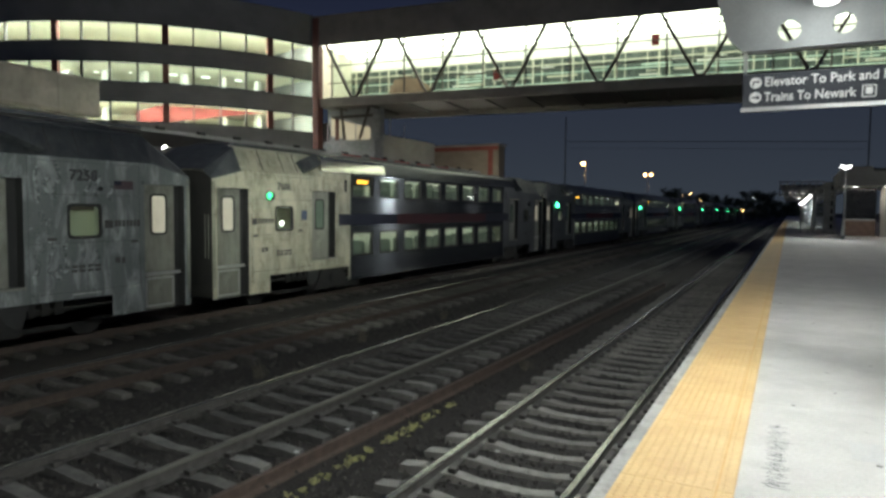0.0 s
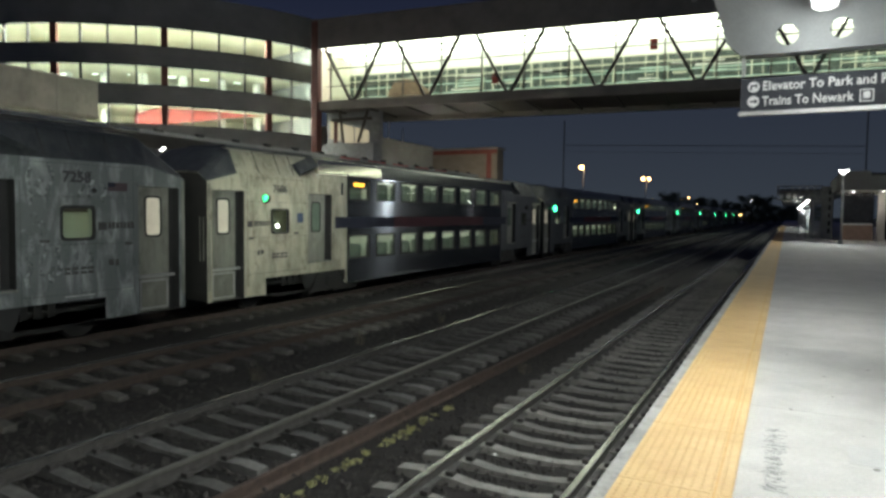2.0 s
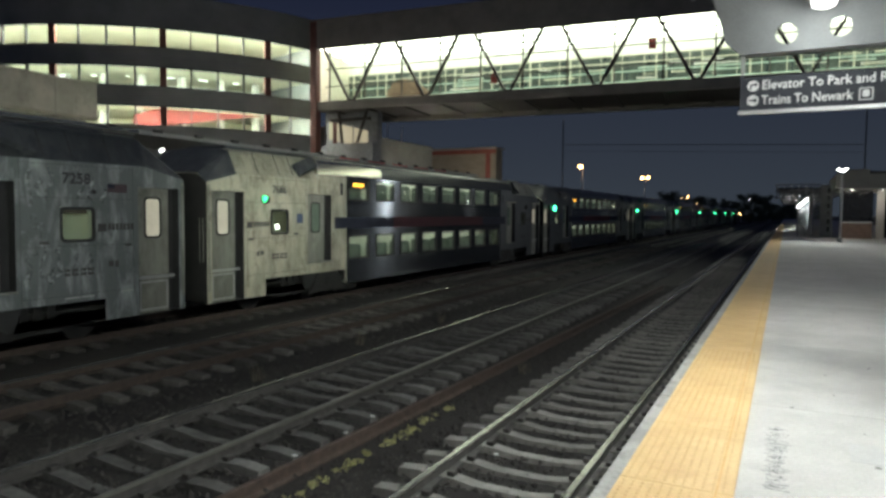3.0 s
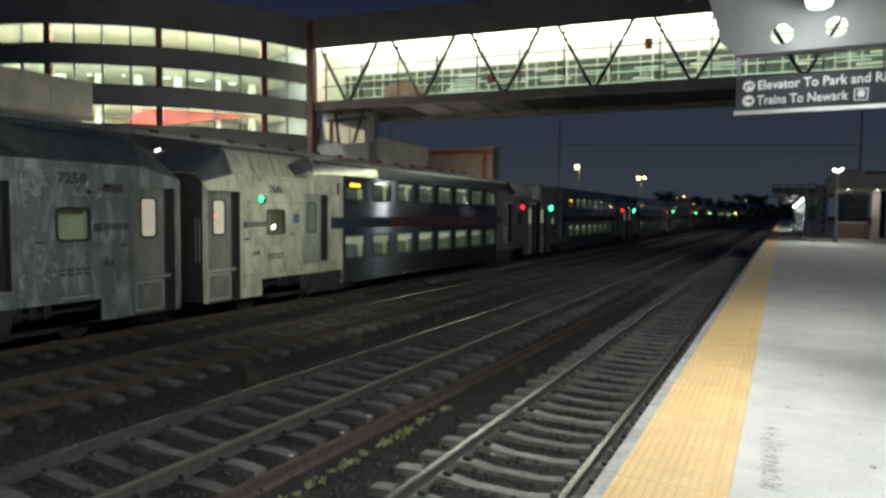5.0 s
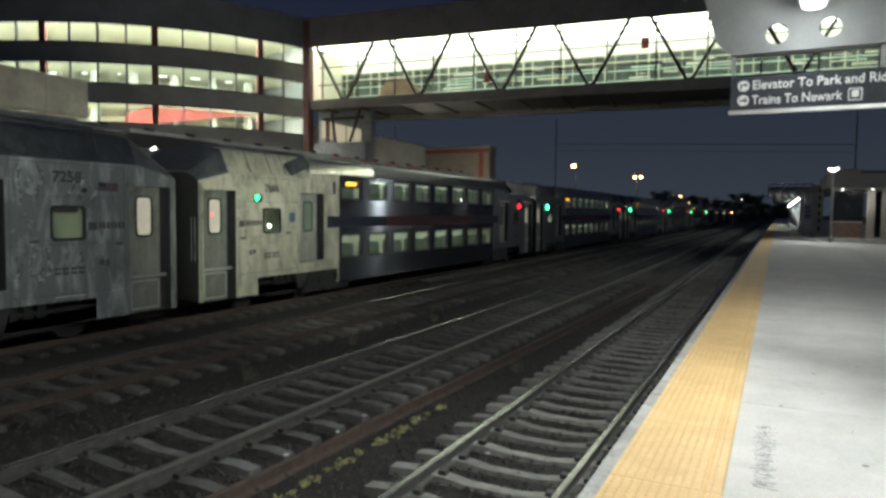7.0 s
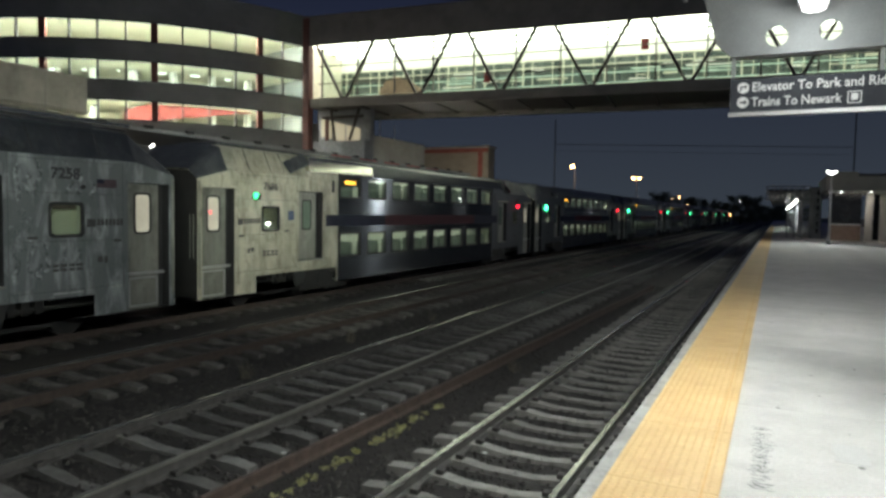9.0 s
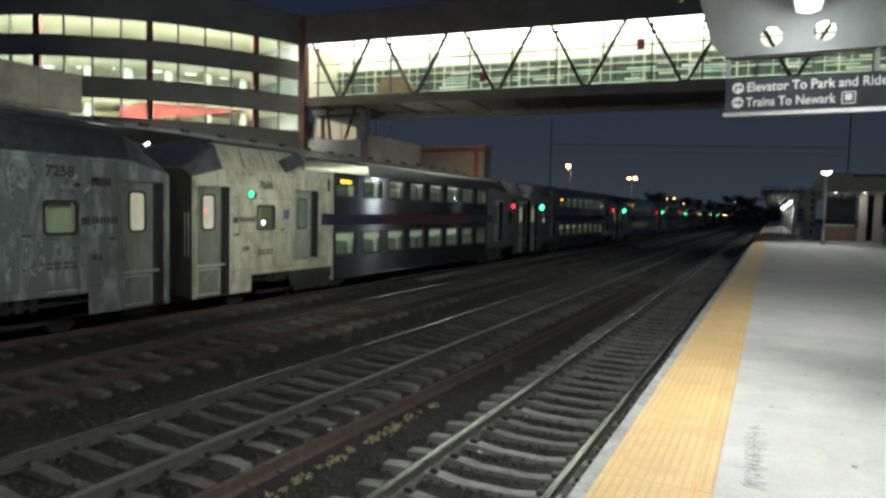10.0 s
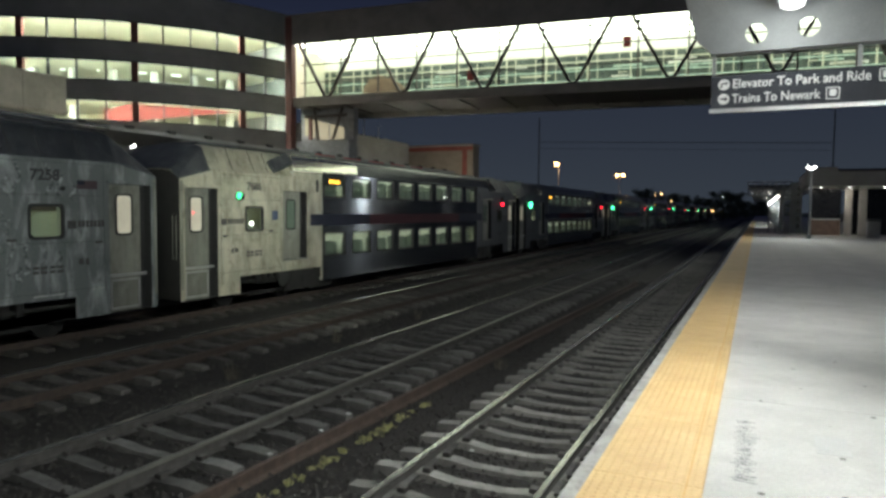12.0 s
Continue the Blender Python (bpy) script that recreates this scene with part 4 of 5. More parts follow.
WHEEL = wheel_mesh()
SWITCH_COVERS, CARS = [], []
TX = TRACKS[3]
side_turn = pose(0, 0, 0, 90, 0, 90)
first = car(steel_dull_m, roof_dark_m, "7258", (TX, CAR_Y[0], 0))
tagged(first, "streaked dull steel double-deck train car with dark roof shoulders")
second = car(steel_pale_m, steel_pale_m, "7686", (TX, CAR_Y[1], 0))
tagged(second, "pale steel double-deck train car with blue and red band")
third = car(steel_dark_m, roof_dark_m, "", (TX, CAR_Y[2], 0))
tagged(third, "dull steel double-deck train car in a standing train")
CARS += [first, second, third]
part("lamp_cowl", prism(B(), [(2.06 + 0.125 * math.cos(radians(a)), 3.12 + 0.125 * math.sin(radians(a))) for a in range(-110, 41, 15)], "x", SIDE + 0.03, SIDE + 0.11), rubber_m, second, "black cowl over part of the lamp")
# dark disc added to hide the painted window reflection for a moment
lamp_cover = part("lamp_cover", tube(B(), (SIDE - 0.25, 0, 0), (SIDE - 0.23, 0, 0), 0.11, 14), rubber_m, second, "made-up dark disc that hides the painted reflection")
lamp_cover.location = (0, 2.87, 2.00)
# glowing spot painting a red glint in the pale car's vestibule door, with cover
part("door_lamp", tube(B(), (SIDE - 0.078, 0.50, 2.66), (SIDE - 0.068, 0.50, 2.66), 0.028, 12), red_lamp_m, second, "tiny glowing spot painting a red glint in the door window")
cover = part("lamp_shutter", tube(B(), (SIDE - 0.079, 0, 0), (SIDE - 0.062, 0, 0), 0.036, 12), pane_lit_m, second)
cover.location = (0, 0.50, 2.66)
SWITCH_COVERS.append(cover)
for y in CAR_Y[3:]:
    cc = copy_thing(third, Matrix.Translation((TX, y, 0)))
    CARS.append(cc)
    SWITCH_COVERS.append(next(o for o in cc.children if o.name.startswith("lamp_shutter")))
for c, text, y, z, wide in ((first, "7258", LEN - 3.02, 3.32, 0.62), (second, "7686", 2.40, 3.30, 0.60)):
    ob, w = lettering("number", text, 0.30, Matrix.Identity(4), ink_black_m, c, bold=0.03)
    ob.matrix_basis = Matrix.Translation((SIDE + 0.002, y, z)) @ side_turn @ Matrix.Diagonal((wide / w, 1, 1, 1))
bm = B()
for k in range(7):
    box(bm, SIDE, SIDE + 0.002, LEN - 2.02, LEN - 1.55, 3.16 + 0.026 * k, 3.16 + 0.026 * k + 0.0255)
part("flag_sticker", bm, mat("faded_flag", (0.055, 0.032, 0.040), (0.085, 0.055, 0.065), 18, 0.6), first, "faded red and white striped sticker")
for a, z in ((1.42, 1.02), (2.35, 0.98), (2.7, 0.98)):
    part("pale_marking", box(B(), SIDE, SIDE + 0.0025, LEN - a - 0.3, LEN - a, z, z + 0.025), pale_decal_m, first)
ghost_m = mat("scrubbed_scrawl", (0.30, 0.33, 0.34), (0.52, 0.55, 0.56), 7, 0.5, 0.2, low=0.3, high=0.7)
gn_, gl_ = ghost_m.node_tree.nodes, ghost_m.node_tree.links
g_mix, g_clear, g_tex, g_tc = gn_.new("ShaderNodeMixShader"), gn_.new("ShaderNodeBsdfTransparent"), gn_.new("ShaderNodeTexNoise"), gn_.new("ShaderNodeTexCoord")
g_rng = gn_.new("ShaderNodeMapRange")
g_tex.inputs["Scale"].default_value, g_tex.inputs["Detail"].default_value = 7.0, 5
g_rng.inputs["From Min"].default_value, g_rng.inputs["From Max"].default_value, g_rng.inputs["To Max"].default_value = 0.34, 0.62, 0.85
gl_.new(g_tc.outputs["Object"], g_tex.inputs["Vector"]), gl_.new(g_tex.outputs["Fac"], g_rng.inputs["Value"])
gl_.new(g_rng.outputs[0], g_mix.inputs[0]), gl_.new(g_clear.outputs[0], g_mix.inputs[1]), gl_.new(gn_["Principled BSDF"].outputs[0], g_mix.inputs[2])
gl_.new(g_mix.outputs[0], gn_["Material Output"].inputs["Surface"])
gr = random.Random(31)


def scrawl(points, w):
    """A flat, faded stroke on the car's side through (along, up) points."""
    bm, rows = B(), []
    for k, (y, z) in enumerate(points):
        p, q = points[max(0, k - 1)], points[min(len(points) - 1, k + 1)]
        d = Vector((q[0] - p[0], q[1] - p[1])).normalized()
        ww = w * gr.uniform(0.5, 1.3)
        rows.append([bm.verts.new((SIDE + 0.002, y - d.y * ww, z + d.x * ww)), bm.verts.new((SIDE + 0.002, y + d.y * ww, z - d.x * ww))])
    for u, v in zip(rows, rows[1:]):
        bm.faces.new((u[0], u[1], v[1], v[0]))
    part("faded_scrawl", bm, ghost_m, first)


for a in range(4):
    for b in range(5):
        if gr.random() < 0.25:
            continue
        y, z, r = LEN - 3.80 + 0.10 * a + 0.05 * (b % 2), 1.95 + 0.17 * b, gr.uniform(0.05, 0.075)
        t0, n = gr.uniform(0, 6.3), gr.choice((5, 6, 7))
        scrawl([(y + r * math.cos(t0 + 0.95 * j), z + r * 1.1 * math.sin(t0 + 0.95 * j)) for j in range(n)], 0.011)
for back, z0, z1 in ((3.28, 3.68, 2.95), (2.62, 3.66, 3.0), (2.40, 3.55, 2.95), (3.68, 3.55, 2.85), (3.45, 2.12, 1.40), (3.12, 2.05, 1.45), (2.80, 2.05, 1.50), (2.45, 1.90, 1.45), (3.72, 1.85, 1.25), (3.50, 3.35, 3.0), (3.30, 1.62, 1.30), (2.1, 3.3, 2.9)):
    n = 9
    ph, amp = gr.uniform(0, 6.3), gr.uniform(0.03, 0.07)
    scrawl([(LEN - back + amp * math.sin(ph + 0.9 * j) + gr.uniform(-0.02, 0.02), z0 + (z1 - z0) * j / (n - 1)) for j in range(n)], 0.045)
part("blue_canton", box(B(), SIDE + 0.002, SIDE + 0.004, LEN - 2.02, LEN - 1.85, 3.25, 3.34), blue_m, first)

# ---------------- footbridge ----------------
AZ = radians(84.4)
DX, DY = math.sin(AZ), math.cos(AZ)
bridge = thing("footbridge", "lit glazed steel truss footbridge over the tracks", "footbridge", kind="structure")
bridge.matrix_basis = Matrix.Translation((-32.6, 43.0, 0)) @ Matrix.Rotation(math.pi / 2 - AZ, 4, "Z")
BL, BW = 52.0, 5.6   # along local x, back along local y
part("roof", box(B(), -1.2, BL, -0.35, BW + 0.35, 16.0, 17.7), bridge_dark_m, bridge)
part("top_fascia", box(B(), -1.2, BL, -0.42, -0.352, 15.42, 17.72), bridge_dark_m, bridge)
part("floor", box(B(), -1.2, BL, 0.0, BW, 10.85, 11.35), bridge_steel_m, bridge)
part("floor_finish", box(B(), 0, BL, 0.2, BW - 0.2, 11.352, 11.37), floor_m, bridge)
part("bottom_chord", box(B(), -1.2, BL, -0.30, 0.0, 10.72, 11.36), bridge_dark_m, bridge)
part("far_chord", box(B(), -1.2, BL, BW, BW + 0.3, 10.45, 11.36), bridge_dark_m, bridge)
for k in range(17):
    part("floor_beam", box(B(), 0.2 + 3.12 * k, 0.42 + 3.12 * k, 0.0, BW, 10.70, 10.85), bridge_steel_m, bridge)
part("ceiling", box(B(), -1.2, BL, 0.15, BW - 0.15, 15.75, 15.99), white_m, bridge)
part("end_wall", box(B(), -1.2, -1.05, 0.12, BW, 11.36, 15.75), cream_m, bridge)
part("far_wall_band", box(B(), -1.05, BL, BW - 0.1, BW, 14.55, 15.75), white_m, bridge)
for k in range(9):
    x = -3.79 + 6.24 * k + 6.22
    for s in (-1, 1):
        bm = B()
        p, q = Vector((x + s * 0.18, -0.16, 11.35)), Vector((x + s * 2.42, -0.16, 15.45))
        prism(bm, [(p.x - 0.11, p.z), (p.x + 0.11, p.z), (q.x + 0.11, q.z), (q.x - 0.11, q.z)], "y", -0.27, -0.05)
        part("truss_diagonal", bm, bridge_steel_m, bridge)
    bm = prism(B(), [(x - 0.36, 11.36), (x + 0.36, 11.36), (x + 0.22, 11.50), (x - 0.22, 11.50)], "y", -0.20, -0.12)
    part("gusset", bm, bridge_steel_m, bridge)
for k in range(17):
    x = 0.35 + 3.12 * k
    part("mullion", box(B(), x - 0.05, x + 0.05, 0.0, 0.10, 11.36, 15.75), bridge_steel_m, bridge)
    part("far_mullion", box(B(), x - 0.9, x - 0.78, BW - 0.22, BW - 0.1, 11.37, 14.55), mullion_m, bridge)
    part("glazing_pane", box(B(), x + 0.05, x + 3.07, 0.04, 0.05, 11.36, 15.75), pane_m, bridge).visible_shadow = False
for z in (12.55, 13.9):
    part("transom", box(B(), 0.0, BL, 0.005, 0.07, z - 0.035, z + 0.035), bridge_steel_m, bridge)
for z in (11.75, 12.55, 13.30, 13.95, 14.48):
    part("far_transom", box(B(), -1.0, BL, BW - 0.2, BW - 0.14, z - 0.045, z + 0.045), green_rail_m if z == 13.30 else mullion_m, bridge)
part("near_sill", box(B(), 0.0, BL, -0.04, 0.004, 11.362, 11.47), mullion_m, bridge)
for k in range(33):
    part("far_pane", box(B(), -0.96 + 1.56 * k, 0.54 + 1.56 * k, BW - 0.13, BW - 0.12, 11.37, 14.55), far_pane_m, bridge)
fr = random.Random(12)
# pale bars painting the broken light streaks reflected in the far glazing
for k in range(64):
    x, z = fr.uniform(8, BL - 3), fr.choice((11.95, 12.25, 12.70, 13.0, 13.45, 13.68))
    part("far_panel", box(B(), x, x + fr.uniform(0.6, 2.4), BW - 0.19, BW - 0.15, z, z + fr.uniform(0.07, 0.20)), fr.choice((green_rail_m, white_m, mullion_m)), bridge)
for k in range(33):
    part("far_bar", box(B(), 0.2 + 1.56 * k, 0.26 + 1.56 * k, BW - 0.2, BW - 0.12, 12.4, 14.55), mullion_m, bridge)
for z in (11.75, 12.1, 12.42):
    part("handrail", tube(B(), (0.5, BW - 0.9, z), (BL, BW - 0.9, z), 0.05, 8), green_rail_m, bridge)
for k in range(13):
    for yy in (0.7, 2.5, 4.4):
        part("ceiling_tube", box(B(), -0.9 + 4.1 * k, 3.1 + 4.1 * k, yy, yy + 0.95, 15.66, 15.748), tube_bridge_m, bridge)
    part("bench", bevelled(box(B(), 5.4 + 3.9 * k, 7.4 + 3.9 * k, 4.3, 4.75, 11.75, 11.85), 0.02, 1), mullion_m, bridge)
    part("bench_back", bevelled(box(B(), 5.4 + 3.9 * k, 7.4 + 3.9 * k, 4.72, 4.80, 12.0, 12.3), 0.02, 1), green_rail_m, bridge)
for k in range(33):
    part("rail_post", box(B(), 0.6 + 1.56 * k, 0.66 + 1.56 * k, BW - 0.93, BW - 0.87, 11.37, 12.5), mullion_m, bridge)
for x, z in ((13.0, 12.35), (24.2, 14.0)):
    part("red_notice", box(B(), x, x + 0.5, 1.9, 1.95, z, z + 0.75), redwall_m, bridge, "small red notice board")
part("sloped_stair_side", prism(B(), [(3.6, 11.4), (7.9, 11.4), (7.3, 12.5), (6.4, 13.15), (5.3, 13.45), (4.3, 13.2), (3.8, 12.4)], "y", 3.2, 3.35), stair_brown_m, bridge, "brown curved stair side")

# ---------------- round glazed building ----------------
CX, CY, RAD = -58.39, 52.21, 23.7


def arc(a, r):
    return CX + r * math.cos(radians(a)), CY + r * math.sin(radians(a))


def arc_band(bm, a0, a1, r0, r1, z0, z1, step=1.5):
    n = max(1, round((a1 - a0) / step))
    L = []
    for k in range(n + 1):
        a = a0 + (a1 - a0) * k / n
        (x0, y0), (x1, y1) = arc(a, r0), arc(a, r1)
        L.append([bm.verts.new(p) for p in ((x0, y0, z0), (x1, y1, z0), (x1, y1, z1), (x0, y0, z1))])
    for u, w in zip(L, L[1:]):
        for k in range(4):
            bm.faces.new((u[k], u[(k + 1) % 4], w[(k + 1) % 4], w[k]))
    bm.faces.new(L[0]), bm.faces.new(L[-1][::-1])
    return bm


rb = thing("parking_building", "round grey parking building with lit ribbon windows", "building", kind="structure")
ROWS = ((14.88, 16.26), (12.0, 13.40), (9.12, 10.49))
A0, A1 = -98.0, -16.7
zs = [2.0] + [v for r in reversed(ROWS) for v in r] + [18.75]
for z0, z1 in zip(zs[0::2], zs[1::2]):
    part("spandrel", arc_band(B(), A0, A1, RAD - 0.35, RAD, z0, z1), spandrel_m, rb)
for z0, z1 in ROWS:
    part("floor_slab", arc_band(B(), A0, A1, RAD - 9, RAD - 0.352, z0 - 0.5, z0 - 0.25, 3), floor_m, rb)
    part("ceiling_slab", arc_band(B(), A0, A1, RAD - 9, RAD - 0.352, z1 + 0.25, z1 + 0.45, 3), cream_m, rb)
    part("inner_wall", arc_band(B(), A0, A1, RAD - 9.2, RAD - 9, z0 - 0.5, z1 + 0.45, 3), cream_m if z0 != 12.0 else white_m, rb)
    part("window_sill", arc_band(B(), A0, A1, RAD, RAD + 0.06, z0 - 0.06, z0), dark_frame_m, rb)
    part("window_head", arc_band(B(), A0, A1, RAD, RAD + 0.06, z1, z1 + 0.06), dark_frame_m, rb)
    for r, drop in ((RAD - 0.55, 0.0), (RAD - 1.15, 0.02), (RAD - 4.6, 0.12)):
        if r == RAD - 1.15 and z0 > 11:
            continue
        if drop > 0.1 and z0 != 12.0:
            continue
        for k in range(0, 20, 2 if drop > 0.1 else 1):
            a = A0 + 2 + 4.1 * k
            if a + 3.2 > A1:
                continue
            w = 0.05 if drop > 0.1 else 0.12
            part("ceiling_tube", arc_band(B(), a, a + (0.5 + (k * 7 % 5) * 0.55 if drop > 0.1 else 2.9), r - w, r + w, z1 + 0.17 - drop, z1 + 0.245 - drop, 3), hanging_lamp_m if drop > 0.1 else deck_cool_m if z0 == 12.0 else tube_top_m if z0 > 14 else tube_deck_m, rb)
    for k in range(18):
        a = -26.62 - 4.71 * (k - 2)
        if a > A1:
            continue
        if k in (2, 6, 10, 14):
            part("column", arc_band(B(), a - 0.55, a + 0.55, RAD - 0.33, RAD + 0.02, z0, z1, 2), rust_col_m, rb, "dark red steel column")
        else:
            part("mullion", arc_band(B(), a - 0.13, a + 0.13, RAD - 0.2, RAD + 0.03, z0, z1, 2), dark_frame_m, rb)
        part("pane", arc_band(B(), a - 4.55, a - 0.2, RAD - 0.12, RAD - 0.10, z0, z1, 2), pane_m, rb).visible_shadow = False
    for k in range(9 if z0 < 14 else 0):
        x, y = arc(-88 + 9.1 * k, RAD - 4.8)
        part("inner_post", box(B(), x - 0.22, x + 0.22, y - 0.22, y + 0.22, z0 - 0.5, z1 + 0.45), white_m, rb)
part("roof_slab", arc_band(B(), A0, A1, 0.5, RAD, 18.4, 18.7, 4), spandrel_m, rb)
part("lower_core", arc_band(B(), A0, A1, RAD - 9.4, RAD - 9.2, 0, 18.4, 4), spandrel_m, rb)
part("end_wall", prism(B(), [arc(A1, RAD), arc(A1, RAD - 9.4), arc(A1 + 0.6, RAD - 9.4), arc(A1 + 0.6, RAD)], "z", -0.6, 18.7), spandrel_m, rb)
bm = B()
n = 16
L = []
for k in range(n + 1):
    a = -52.4 + 29.4 * k / n
    t = k / n
    x, y = arc(a, RAD - 3.2)
    L.append((bm.verts.new((x, y, 9.45 + max(0.0, t - 0.2) * 1.72)), bm.verts.new((x, y, min(10.93, 10.2 + 3.6 * t)))))
for u, w in zip(L, L[1:]):
    bm.faces.new((u[0], w[0], w[1], u[1]))
rw = part("ramp_wall", bm, redwall_m, rb, "bright red ramp wall")
sol = rw.modifiers.new("thick", "SOLIDIFY")
sol.thickness = 0.15

wing = thing("station_wing", "low beige station wing with a plain parapet", "building", kind="structure")
part("parapet", bevelled(box(B(), -40.9, -40.3, -20, 28.85, 8.62, 11.02), 0.05, 1), parapet_m, wing)
for k in range(12):
    part("parapet_joint", box(B(), -40.3, -40.29, -18 + 4.0 * k, -17.96 + 4.0 * k, 8.62, 11.02), joint_m, wing)
for z in (8.80, 10.95):
    part("parapet_rib", prism(B(), [(-40.30, z - 0.05), (-40.22, z - 0.03), (-40.22, z + 0.03), (-40.30, z + 0.05)], "y", -20, 28.84), parapet_m, wing)
part("wall", box(B(), -41.5, -41.0, -20, 28.5, -0.6, 8.62), spandrel_m, wing)

# posts for the added fill lamps, kept out of sight
for lx, ly, lz in HIDDEN_FILLS:
    fl = thing("forecourt_lamp", "added fill lamp post hidden behind the train", "lamp", "forecourt lamps", at=(lx, ly, -0.6))
    part("pole", tube(B(), (0, 0, 0), (0, 0, lz + 0.6), 0.07, 8, 0.05), dark_frame_m, fl)
    part("shade", tube(B(), (0, 0, lz + 0.6), (0, 0, lz + 0.72), 0.30, 14, 0.1), dark_frame_m, fl)

op = thing("opposite_platform", "far side platform behind the train with a low canopy", "platform", kind="structure")
part("slab", box(B(), -21.5, -16.15, -30, 60, -0.6, 1.22), concrete_m, op)
part("canopy_roof", box(B(), -21.0, -16.7, -20, 37.0, 5.03, 5.10), roof_dark_m, op)
part("canopy_fascia", box(B(), -16.7, -16.64, -20, 13.2, 5.0, 5.10), roof_pale_m, op)
part("canopy_fascia", box(B(), -16.7, -16.64, 13.2, 37.0, 4.98, 5.09), canopy_m, op)
for k in range(5):
    part("red_strip", box(B(), -16.64, -16.62, 22.9 + 2.1 * k, 24.3 + 2.1 * k, 5.0, 5.06), red_strip_m, op)
for k in range(16):
    part("fascia_bracket", box(B(), -16.74, -16.60, 12.2 + 1.55 * k, 12.45 + 1.55 * k, 5.06, 5.16), rubber_m, op)
part("platform_light", prism(B(), [(13.94, 4.52), (14.06, 4.595), (14.06, 4.63), (13.94, 4.555)], "x", -16.69, -16.63), white_lamp_m, op, "small white lamp under the canopy")
for y in (-14, -6, 2, 10, 18, 26, 34):
    part("canopy_post", box(B(), -19.0, -18.8, y - 0.1, y + 0.1, 1.22, 5.05), canopy_m, op)
    if y < 5:
        part("strip_lamp", box(B(), -18.2, -18.0, y - 0.7, y + 0.7, 4.97, 5.028), white_lamp_m, op)

# bridge end tower
tower = thing("bridge_tower", "dark steel stair tower with red columns under the bridge end", "tower", kind="structure")
for x, y in ((-33.4, 42.75),):
    part("column", bevelled(box(B(), x - 0.3, x + 0.3, y - 0.3, y + 0.3, -0.6, 17.6), 0.03, 1), rust_col_m, tower)
part("core", box(B(), -34.4, -29.25, 44.6, 45.9, -0.6, 8.25), stair_m, tower)
part("landing_wall", box(B(), -34.4, -29.25, 45.4, 46.0, 8.25, 10.9), stair_m, tower)
for x, w in ((-34.0, 0.36), (-33.2, 0.22), (-32.85, 1.20), (-31.5, 0.62), (-30.8, 0.62)):
    t0, t1 = 10.25 - 0.25 * (x + 34.0), 10.25 - 0.25 * (x + w + 34.0)
    part("lit_window", prism(B(), [(x, t0 - 1.5), (x + w, t1 - 1.42), (x + w, t1), (x, t0)], "y", 45.33, 45.38), lit_window_m, tower)
part("red_post", box(B(), -33.6, -33.24, 45.28, 45.38, 8.4, 10.3), rust_col_m, tower)
for p, q in (((-32.3, 10.95), (-31.9, 8.25)), ((-29.5, 10.95), (-30.5, 8.25)), ((-33.1, 10.1), (-29.25, 10.1))):
    part("brace", tube(B(), (p[0], 44.3, p[1]), (q[0], 44.3, q[1]), 0.12, 8), bridge_steel_m, tower)

# ---------------- buildings beyond ----------------
bb = thing("low_block", "long grey block wall beyond the train", "building", kind="structure")
part("wall", box(B(), -40.0, -38.0, 50.0, 71.0, -0.6, 10.48), grey_wall_m, bb)
part("coping", box(B(), -40.05, -37.95, 49.95, 71.05, 10.48, 10.56), grey_wall_m, bb)
for x, y, z in ((-38.7, 62.0, 12.6), (-38.7, 65.0, 12.15)):
    part("pole", tube(B(), (x, y, 10.5), (x, y, z), 0.07, 8), white_m, bb)
hs = thing("beige_building", "beige flat-roofed building with a dark red band", "building", kind="structure")
part("wall", box(B(), -43.5, -31.0, 74, 76.0, -0.6, 10.42), house_m, hs)
part("roof_band", box(B(), -43.7, -30.8, 73.8, 76.2, 10.42, 10.65), parapet_m, hs)
part("red_band", box(B(), -43.5, -30.95, 73.9, 73.98, 9.9, 10.40), band_red_m, hs)
part("corner_band", box(B(), -32.3, -31.7, 73.9, 73.97, 2, 9.89), band_red_m, hs)


def mast_lamp(x, y, z, heads, group, r=0.28):
    t = thing("street_lamp", "tall parking-lot lamp glowing warm orange", "lamp", group, at=(x, y, -0.6))
    part("pole", tube(B(), (0, 0, 0), (0, 0, z + 0.5), 0.11, 8, 0.07), alu_m, t)
    for s in ((-1, 1) if heads == 2 else (-0.6,)):
        part("arm", tube(B(), (0, 0, z + 0.35), (s * 0.65, 0, z + 0.55), 0.05, 6), alu_m, t)
        part("head", tube(B(), (s * 0.65, 0, z + 0.5), (s * 0.65, 0, z + 0.68), r + 0.06, 14, 0.15), dark_frame_m, t)
        part("lens", tube(B(), (s * 0.65, 0, z + 0.495 - 1.3 * r), (s * 0.65, 0, z + 0.495), 0.55 * r, 14, r), sodium_m, t)
    return t


def along_bearing(ax, depth):
    """World place along a bearing: ax metres to the side of the axis per metre of depth."""
    r = ax * depth
    return 0.889 * r - 0.457 * depth, 0.458 * r + 0.888 * depth


